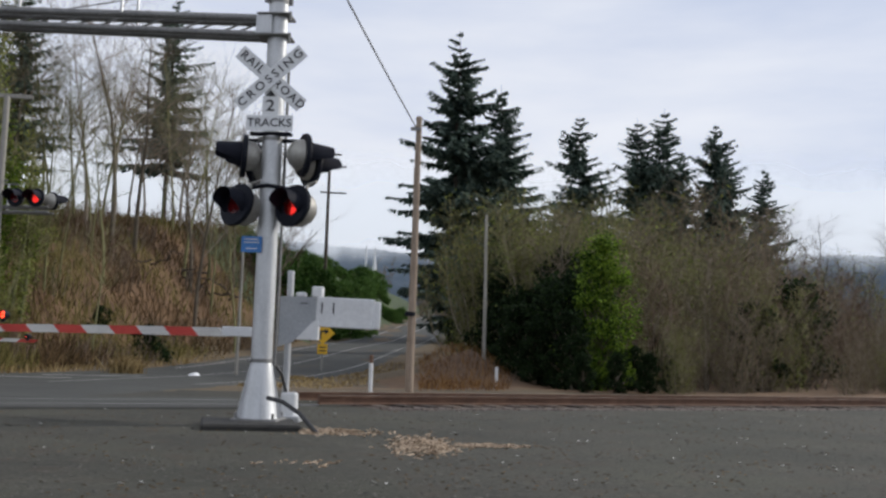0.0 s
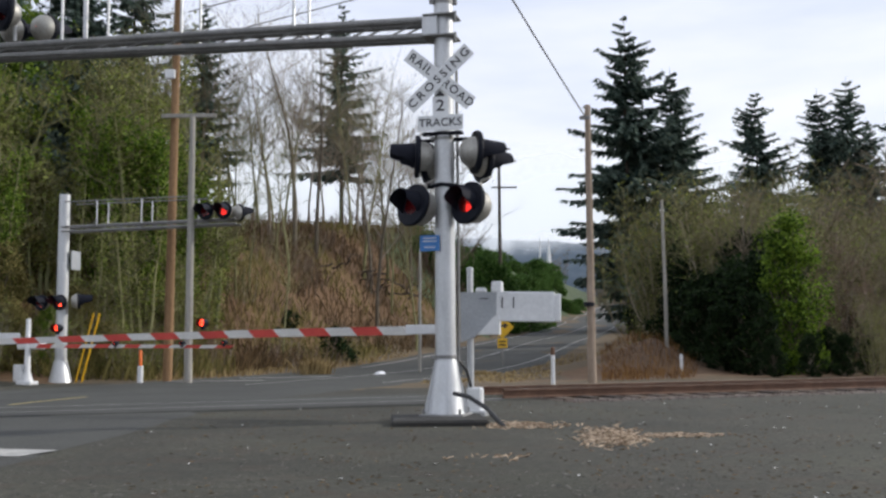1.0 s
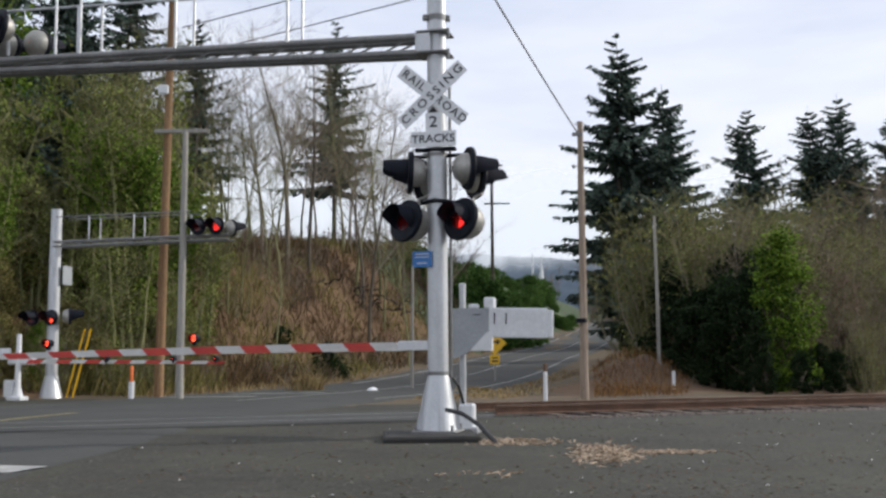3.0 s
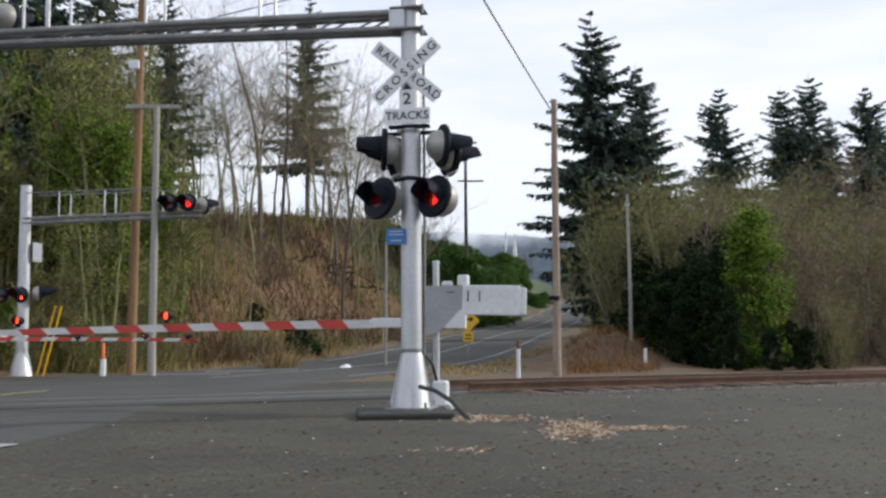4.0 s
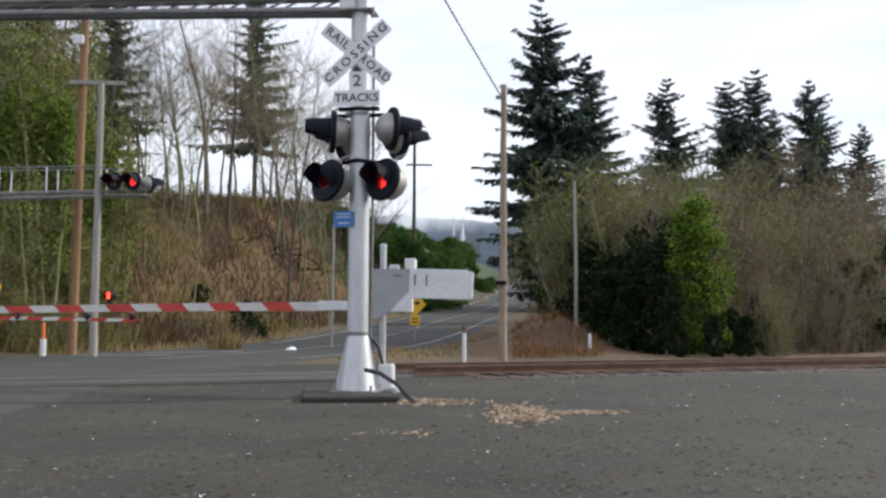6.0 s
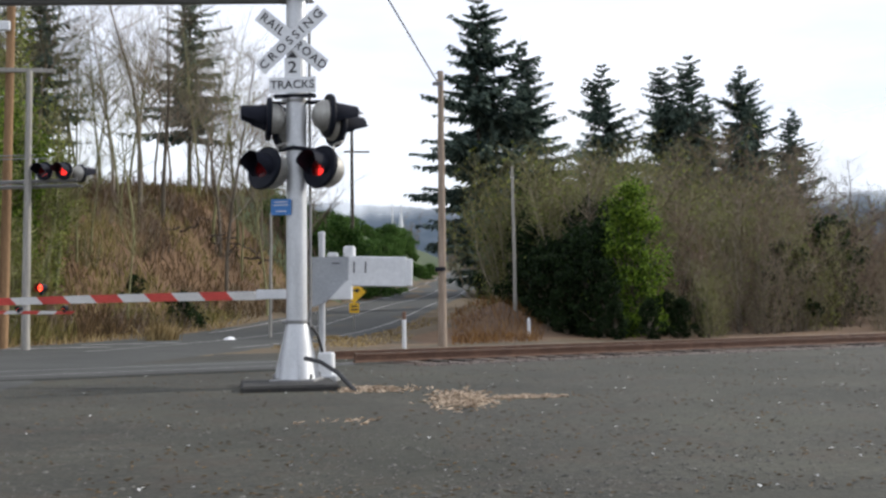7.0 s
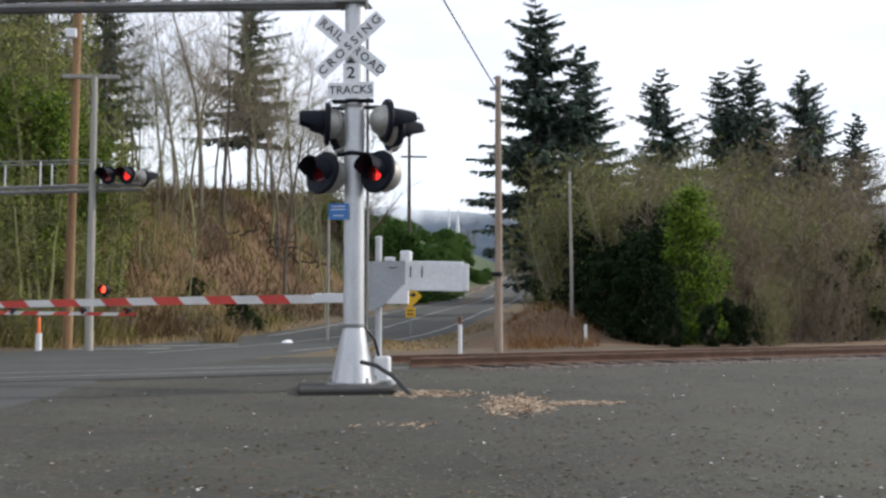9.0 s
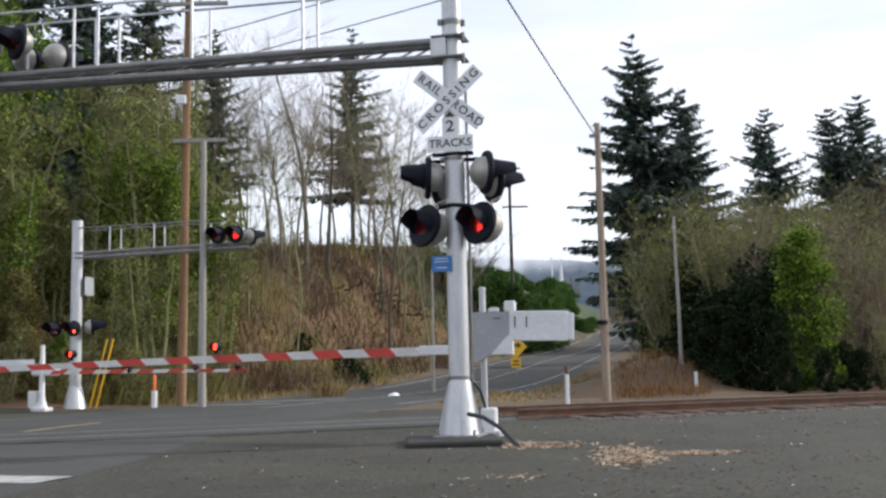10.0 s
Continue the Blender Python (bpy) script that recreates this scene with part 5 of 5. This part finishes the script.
def build_left_woods():
    rng = random.Random(21)
    ivy = ivy_tree(31, 12, "tall ivy-wrapped trees on the roadside bank", 5, 3.4, M_IVY, 44, 46, 0.17)
    plant(ivy, [(-18.9, 37.5, 1.1), (-21.6, 39.0, 1.25), (-16.3, 37.2, 0.62), (-12.9, 41.5, 0.86), (-25, 44, 1.3), (-11.0, 43.5, 0.72), (-20.5, 43.5, 1.3), (-23.5, 38, 1.2)], 31)
    moss = ivy_tree(32, 11, "moss grown slender trees on the roadside bank", 6, 4.2, M_MOSSLEAF, 20, 34, 0.14, 12, 0.9)
    plant(moss, [(-14.6, 40.0, 0.62), (-17.4, 38.6, 0.95), (-10.7, 47.0, 0.66), (-12.0, 38.4, 0.55), (-14.6, 46.5, 0.9), (-18.2, 42.5, 0.8), (-10.2, 40.2, 0.42), (-11.7, 42.4, 0.98), (-13.2, 43.6, 1.02), (-10.3, 43.8, 0.84), (-12.4, 47, 1.05)], 32)
    tall = bare_tree(33, 17, "tall bare winter tree on the bank's crest", M_BARK, M_TWIG, 0.3, 0.15, 4, 15, 0.55)
    spots = [(-21 + 1.45 * i + rng.uniform(-0.7, 0.7), 72 + rng.uniform(-9, 15), rng.uniform(0.68, 1.0)) for i in range(16)]
    plant(tall, spots, 33)
    tall2 = bare_tree(34, 16, "slim bare winter tree on the bank's crest", M_BARKGREEN, M_TWIGOL, 0.4, 0.12, 4, 13, 0.5)
    spots = [(-23 + 1.3 * i + rng.uniform(-0.7, 0.7), 68 + rng.uniform(-8, 22), rng.uniform(0.65, 0.98)) for i in range(18)]
    plant(tall2, spots, 34)
    plant(copy_thing(tall2, Matrix()), [(rng.uniform(-0.22, -0.14) * q, q, rng.uniform(0.4, 0.62)) for q in (47, 50, 53, 56, 58, 60, 63, 66)], 36)
    few = [(-7.2, 94, 0.78), (-5.6, 96, 0.72), (-4.0, 97, 0.62), (-2.6, 100, 0.55), (-10.5, 91, 0.8), (-12, 93, 0.85)]
    plant(copy_thing(tall, Matrix()), few, 35)
    gb = leafy("mossy_bush", 44, 4.2, 4.2, "tall mossy green bush at the foot of the bank", M_BRAMBLE, 90, 110, 0.11)
    plant(gb, [(-18.5, 36, 0.8), (-21.2, 37.5, 1.0), (-15.6, 36.8, 0.75), (-13.0, 37.2, 0.6), (-24, 40, 1.2), (-19.6, 42.5, 1.2), (-12.2, 42.5, 0.8), (-16.4, 41, 0.9), (-10.6, 42.5, 0.5), (-11.6, 36.4, 0.4), (-14.3, 34.6, 0.5), (-17.0, 33.6, 0.7), (-9.4, 38.8, 0.36)], 44)
    gi = leafy("ivy_bush", 45, 3.6, 5.0, "bushy growth of ivy at the foot of the bank", M_IVY, 90, 110, 0.11)
    plant(gi, [(-19.4, 33.5, 0.75), (-17.0, 35.2, 0.6), (-22.8, 36.5, 1.0), (-13.4, 35.6, 0.42), (-15.8, 32.4, 0.45)], 45)
    # brush on the slope
    br = thicket(41, 2.6, "rounded tangle of brown brush on the bank", M_TWIGRED, 13, 4.6, fine=0.013)
    plant(br, brush_spots(rng, 120, 0.45, 0.95), 41)
    ol = thicket(42, 3.4, "rounded tangle of olive brush on the bank", M_TWIGOL, 12, 4.2, 500, M_MOSSLEAF, 0.09, fine=0.013)
    plant(ol, brush_spots(rng, 52, 0.45, 0.9, left=True) + [(-11.0, 35.5, 0.8), (-12.8, 35.0, 0.85), (-14.8, 33.8, 0.85), (-17.0, 33.0, 0.95), (-9.8, 36.5, 0.7), (-19.2, 33.0, 1.0), (-16.0, 35.0, 1.1), (-13.6, 37.0, 1.1)], 42)
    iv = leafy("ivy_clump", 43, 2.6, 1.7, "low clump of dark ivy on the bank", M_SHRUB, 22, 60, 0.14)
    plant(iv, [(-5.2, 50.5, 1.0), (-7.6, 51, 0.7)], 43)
    build_roots(rng)


def build_roots(rng):
    """Dark twisted deadwood that hangs out of the bank."""
    for x0, y0, n in ((-5.6, 71, 7), (-4.4, 72, 8), (-3.3, 74, 5), (-7.4, 66, 4)):
        t = thing("deadwood", "dark twisted deadwood hanging out of the bank", "deadwood", Matrix.Translation((x0, y0, ground_z(x0, y0))))
        so = Soup()
        for i in range(n):
            p = Vector((rng.gauss(0, 0.7), rng.gauss(0, 0.4), rng.uniform(0.1, 1.2)))
            d = Vector((rng.gauss(0, 1), -0.5, rng.gauss(0.25, 0.5))).normalized()
            pts = [p]
            for k in range(6):
                pts.append(pts[-1] + d * rng.uniform(0.2, 0.42))
                d = (d + Vector((rng.gauss(0, 0.5), rng.gauss(0, 0.3), rng.gauss(-0.05, 0.4)))).normalized()
            so.tube(pts, [0.075 - 0.01 * k for k in range(7)], 6)
        part("branch", so, M_FIRBARK, t, smooth=True)


def brush_spots(rng, count, lo, hi, left=False):
    out = [] if left else [(0.0, 92, 0.9), (-2.0, 98, 1.0), (1.5, 106, 1.1), (-4.5, 102, 1.0), (2.0, 114, 1.1), (4.2, 118, 1.0), (-1.0, 118, 1.2), (4.0, 128, 1.2)]
    while len(out) < count:
        y = rng.uniform(38, 105)
        x = rng.uniform(-0.42, -0.17 if left else 0.03) * y
        s, _ = road_place(x, y)
        if s < -5.2 and behind_track(x, y) > 6:
            out.append((x, y, rng.uniform(lo, hi)))
    return out


def broom_spots(rng, count):
    out = []
    while len(out) < count:
        y = rng.uniform(92, 185)
        x = rng.uniform(0.0, 0.148) * y
        s, _ = road_place(x, y)
        if -30 < s < -5.6:
            out.append((x, y, rng.uniform(0.45, 0.75)))
    return out


def build_right_woods():
    rng = random.Random(51)
    a = thicket(52, 8.5, "tall brown winter thicket behind the track", M_TWIG, 22, 5.2, 600, M_MOSSLEAF, 0.10)
    b = thicket(53, 8.0, "tall reddish winter thicket behind the track", M_TWIGRED, 22, 5.2)
    c = thicket(54, 8.5, "tall olive winter thicket behind the track", M_TWIGOL, 22, 5.2, 1500, M_MOSSLEAF, 0.11)
    sets = {0: [], 1: [], 2: []}
    for row, (dist, size) in enumerate(((8.5, 0.78), (12.5, 1.0), (18, 1.25), (26, 1.5), (5.2, 0.42))):
        along = 6.0
        while along < 66:
            p = VERGE_O + TRACK_D * along + TRACK_N * (dist + rng.uniform(-1.4, 1.4))
            along += rng.uniform(2.0, 2.9)
            if p.x / p.y < 0.212 + 2.3 * size / p.y:
                continue
            bearing = p.x / p.y
            if row in (0, 4) and bearing < 0.335 or row == 1 and bearing < 0.25:
                continue
            fade = 0.94 * (1.0 + 0.10 * (1 - smooth(0.30, 0.42, bearing))) * (1.0 - 0.32 * smooth(0.42, 0.66, bearing))
            edge = 0.62 + 0.38 * smooth(0.22, 0.31, p.x / p.y)
            kind = rng.choice((0, 2, 2, 2)) if bearing < 0.36 else rng.choice((0, 0, 1, 2))
            sets[kind].append((p.x, p.y, size * fade * edge * rng.uniform(0.8, 1.1)))
    sets[2] += [(11.5, 46, 1.12), (13.2, 47, 1.1), (12.4, 52, 1.25), (10.6, 50, 1.05), (15.2, 50, 1.15), (14.2, 56, 1.3), (17.2, 53, 1.2)]
    for proto, k in ((a, 0), (b, 1), (c, 2)):
        plant(proto, sets[k], 60 + k)
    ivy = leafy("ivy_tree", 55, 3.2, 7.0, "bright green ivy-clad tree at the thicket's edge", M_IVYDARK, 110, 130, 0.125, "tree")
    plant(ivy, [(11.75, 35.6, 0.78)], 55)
    # dark leaves also fill the thicket's foot, where shade falls
    dk = leafy("evergreen_bush", 56, 3.2, 4.6, "dark evergreen bush with painted-in shade at the thicket's edge", M_SHRUB, 70, 80, 0.17)
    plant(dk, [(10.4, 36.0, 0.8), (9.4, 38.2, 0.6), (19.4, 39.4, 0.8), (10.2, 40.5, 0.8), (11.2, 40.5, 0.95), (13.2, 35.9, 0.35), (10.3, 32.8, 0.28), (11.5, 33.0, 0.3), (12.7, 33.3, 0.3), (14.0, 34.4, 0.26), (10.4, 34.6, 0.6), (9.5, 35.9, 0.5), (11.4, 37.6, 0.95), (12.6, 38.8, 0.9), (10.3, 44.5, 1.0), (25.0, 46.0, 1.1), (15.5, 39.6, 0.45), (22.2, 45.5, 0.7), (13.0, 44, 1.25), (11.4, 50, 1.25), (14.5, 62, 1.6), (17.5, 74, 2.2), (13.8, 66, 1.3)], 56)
    # green broom on the bank by the road, and small bushes round the far bend
    bro = leafy("broom_bush", 57, 7.0, 4.2, "rounded bank of green broom bushes beside the road", M_BROOM, 120, 80, 0.22)
    plant(bro, [(1.5, 97, 0.95), (4.8, 101, 0.95), (7.5, 108, 0.85), (9.6, 118, 0.8), (-1.5, 94, 0.85), (4, 110, 1.1), (8.5, 128, 0.95), (11.5, 133, 0.8), (11.5, 142, 0.8), (14.5, 158, 0.8), (17, 176, 0.9), (19.5, 195, 0.9), (15.5, 172, 1.0), (22, 215, 1.0), (0, 112, 0.85), (3, 121, 0.85), (-3, 106, 0.8), (2.5, 130, 0.9), (6, 139, 0.85), (0.5, 104, 0.7), (5, 152, 1.0), (9, 164, 1.0)] + broom_spots(rng, 80), 57, sink=1.0)
    gr = thicket(58, 7.0, "bare grey-brown trees at the road's far bend", M_TWIG, 18, 6)
    plant(gr, [(38 + rng.uniform(-8, 30), 240 + rng.uniform(-20, 90), rng.uniform(1.0, 2.0)) for i in range(16)], 58)
    tops = bare_tree(59, 14, "bare treetop showing above the thicket", M_BARK, M_TWIG, 0.25, 0.14, 4, 16, 0.7)
    plant(tops, [(47 + 3.0 * i + rng.uniform(-1.2, 1.2), 96 + rng.uniform(-7, 7), 1.0 - 0.03 * i + rng.uniform(-0.1, 0.06)) for i in range(11)], 59)


def build_grass():
    """Dry grass on the verges and dead bracken on the bank."""
    rng = random.Random(71)
    so = Soup()
    for i in range(16000):
        y = rng.uniform(30, 60)
        x = rng.uniform(-0.45, 0.2) * y
        s, _ = road_place(x, y)
        b = behind_track(x, y)
        if b < 4.2 or not (4.4 < abs(s) < 7.0) or (x < -9.2 and y < 34.5):
            continue
        blade(so, rng, x, y, rng.uniform(0.08, 0.36) if s < 0 else rng.uniform(0.03, 0.12))
    solo("dry_grass", so, M_DRYGRASS, "pale dry winter grass along the verge", "grass", kind="stuff")
    so, ol, ru = Soup(), Soup(), Soup()
    for i in range(70000):
        y = 30 + 75 * rng.random() ** 1.3
        x = rng.uniform(-0.42, 0.24) * y
        s, _ = road_place(x, y)
        if behind_track(x, y) < 4.5 or (x < -9.2 and y < 34) or abs(s) < 5.2 or (s > 0 and (x / y < 0.15 or y > 50)):
            continue
        if s > 0 and rng.random() < 0.25:
            continue
        green = noise.noise((x * 0.22, y * 0.12, 2.0)) + 0.35 * smooth(0.1, 0.3, -x / y) - 0.05 * (y - 45) / 20 + rng.gauss(0, 0.12)
        blade(ru if s > 0 else ol if green > 0.05 else so, rng, x, y, rng.uniform(0.2, 0.9) if s < 0 else rng.uniform(0.1, 0.4), 0.5 + y / 130 if s < 0 else 0.35)
    solo("dead_bracken", so, M_BRACKEN, "dead rusty brown bracken on the bank", "bracken", kind="stuff")
    solo("rusty_bracken", ru, M_RUST, "flattened rust brown bracken on the mound by the road", "bracken", kind="stuff")
    solo("brambles", ol, M_BRAMBLE, "olive tangle of brambles on the bank", "brambles", kind="stuff")
    so = Soup()
    for x0, y0 in ((-5.0, 39.5), (-4.7, 39.8), (1.35, 37.8)):
        for i in range(160):
            blade(so, rng, x0 + rng.gauss(0, 0.25), y0 + rng.gauss(0, 0.2), rng.uniform(0.3, 0.75) if x0 < 0 else rng.uniform(0.05, 0.2), 0.9)
    solo("grass_tuft", so, M_DRYGRASS, "straw coloured tufts of dead grass by the road", "grass", kind="stuff")


def blade(so, rng, x, y, h, wide=1.0):
    z = ground_z(x, y)
    a = rng.random() * 6.28
    w = 0.02 * wide * rng.uniform(0.6, 1.5)
    dx, dy = rng.gauss(0, 0.35) * h, rng.gauss(0, 0.35) * h
    c, s = math.cos(a) * w, math.sin(a) * w
    so.add([(x - c, y - s, z - 0.03), (x + c, y + s, z - 0.03), (x + dx * 0.5 + c, y + dy * 0.5 + s, z + h * 0.6), (x + dx, y + dy, z + h), (x + dx * 0.5 - c, y + dy * 0.5 - s, z + h * 0.6)], [(0, 1, 2, 3, 4)])


def build_distance():
    """Wooded ridges far behind, with their haze painted into the colour."""
    for dist, base, amp, seed in ((2400, 255, 45, 1), (1500, 158, 30, 6)):
        so = Soup()
        vs, fs = [], []
        n = 90
        for i in range(n + 1):
            a = radians(-50 + 110 * i / n)
            z = base + amp * noise.noise((i * 0.09, seed, 0)) + 7 * noise.noise((i * 0.8, seed, 3))
            for k, (dd, zz) in enumerate(((0, -30), (60, z * 0.6), (170, z), (400, -40))):
                vs.append(((dist + dd) * math.sin(a), (dist + dd) * math.cos(a), zz))
        for i in range(n):
            for k in range(3):
                fs.append((i * 4 + k, (i + 1) * 4 + k, (i + 1) * 4 + k + 1, i * 4 + k + 1))
        solo("backdrop", so.add(vs, fs), M_HILLFAR, "wooded ridge far away, blue haze painted into its colour", "hills", kind="structure", smooth=True)


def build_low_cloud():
    """A faded sheet of low cloud that hides the top of the ridge: thin and torn at its lower edge, and faintly glowing.
    """
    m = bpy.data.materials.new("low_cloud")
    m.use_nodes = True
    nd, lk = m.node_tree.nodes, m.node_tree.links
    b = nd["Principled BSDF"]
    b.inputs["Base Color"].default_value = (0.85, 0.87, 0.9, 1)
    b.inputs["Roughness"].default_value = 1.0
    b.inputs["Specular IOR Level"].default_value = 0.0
    # own glow stands in for daylight scattered in the cloud
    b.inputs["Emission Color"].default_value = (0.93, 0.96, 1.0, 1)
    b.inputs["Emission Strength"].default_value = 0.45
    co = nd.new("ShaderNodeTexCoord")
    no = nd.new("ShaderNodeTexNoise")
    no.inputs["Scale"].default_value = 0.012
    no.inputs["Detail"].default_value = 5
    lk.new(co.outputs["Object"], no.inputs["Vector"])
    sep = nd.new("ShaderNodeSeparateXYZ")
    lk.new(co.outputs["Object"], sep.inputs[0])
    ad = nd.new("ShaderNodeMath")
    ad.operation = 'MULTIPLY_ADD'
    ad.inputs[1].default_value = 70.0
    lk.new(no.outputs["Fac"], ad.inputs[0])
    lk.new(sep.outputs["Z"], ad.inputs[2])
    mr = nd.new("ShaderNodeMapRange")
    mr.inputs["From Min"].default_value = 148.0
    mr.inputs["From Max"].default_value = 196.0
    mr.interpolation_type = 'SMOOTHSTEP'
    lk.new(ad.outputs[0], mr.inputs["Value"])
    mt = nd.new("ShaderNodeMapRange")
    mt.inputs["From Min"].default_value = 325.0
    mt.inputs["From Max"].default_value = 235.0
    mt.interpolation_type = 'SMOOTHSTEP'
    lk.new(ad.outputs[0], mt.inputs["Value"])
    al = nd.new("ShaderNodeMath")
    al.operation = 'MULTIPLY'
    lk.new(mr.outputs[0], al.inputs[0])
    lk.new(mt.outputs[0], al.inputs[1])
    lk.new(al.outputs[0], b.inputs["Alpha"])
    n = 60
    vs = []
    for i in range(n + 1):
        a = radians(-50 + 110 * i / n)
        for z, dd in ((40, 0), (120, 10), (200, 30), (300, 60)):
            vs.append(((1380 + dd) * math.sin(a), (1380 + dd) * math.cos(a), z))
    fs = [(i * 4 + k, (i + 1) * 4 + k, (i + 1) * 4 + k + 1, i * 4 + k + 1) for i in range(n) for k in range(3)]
    ob = solo("backdrop", Soup().add(vs, fs), m, "low white cloud lying on the far ridge, brightened by its own glow", "clouds", kind="structure", smooth=True)
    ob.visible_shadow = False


# ---- building ----
build_ground()
build_road()
build_distance()
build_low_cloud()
build_near_signal()
build_near_gate()
build_far_signal()
build_cabinet()
build_poles()
build_warning_sign()
build_wires()
build_firs()
build_right_woods()
build_left_woods()
build_grass()
build_litter()
build_loose_stones()
build_track()


def motions():
    """The flashers: each lens plate turns edge-on for half of a one-second beat and closes for the other half."""
    period, quick = 0.994, 0.034
    opened = {0: (0.53, 0.575), 1: (0.125, 0.36), 2: (0.66, 0.74), 3: (0.60, 0.495), 4: (0.50, 0.60), 5: (0.11, 0.36)}
    for plate, beat in SHUTTERS:
        home = plate.matrix_basis.copy()
        start, length = opened[beat]
        wide = home @ Matrix.Rotation(radians(-82), 4, 'X')
        rows = []
        k = -2
        while start + k * period < 10.4:
            t0 = start + k * period
            for t, m in ((t0 - quick, home), (t0 + quick, wide), (t0 + length - quick, wide), (t0 + length + quick, home)):
                if 0.0 < t < 10.0:
                    rows.append((t, m))
            k += 1
        def state(t):
            return wide if (t - start) % period < length else home
        rows = [(0.0, state(0.0))] + [r for r in rows if 0.05 < r[0] < 9.95] + [(10.0, state(10.0))]
        walk(plate, rows)


motions()
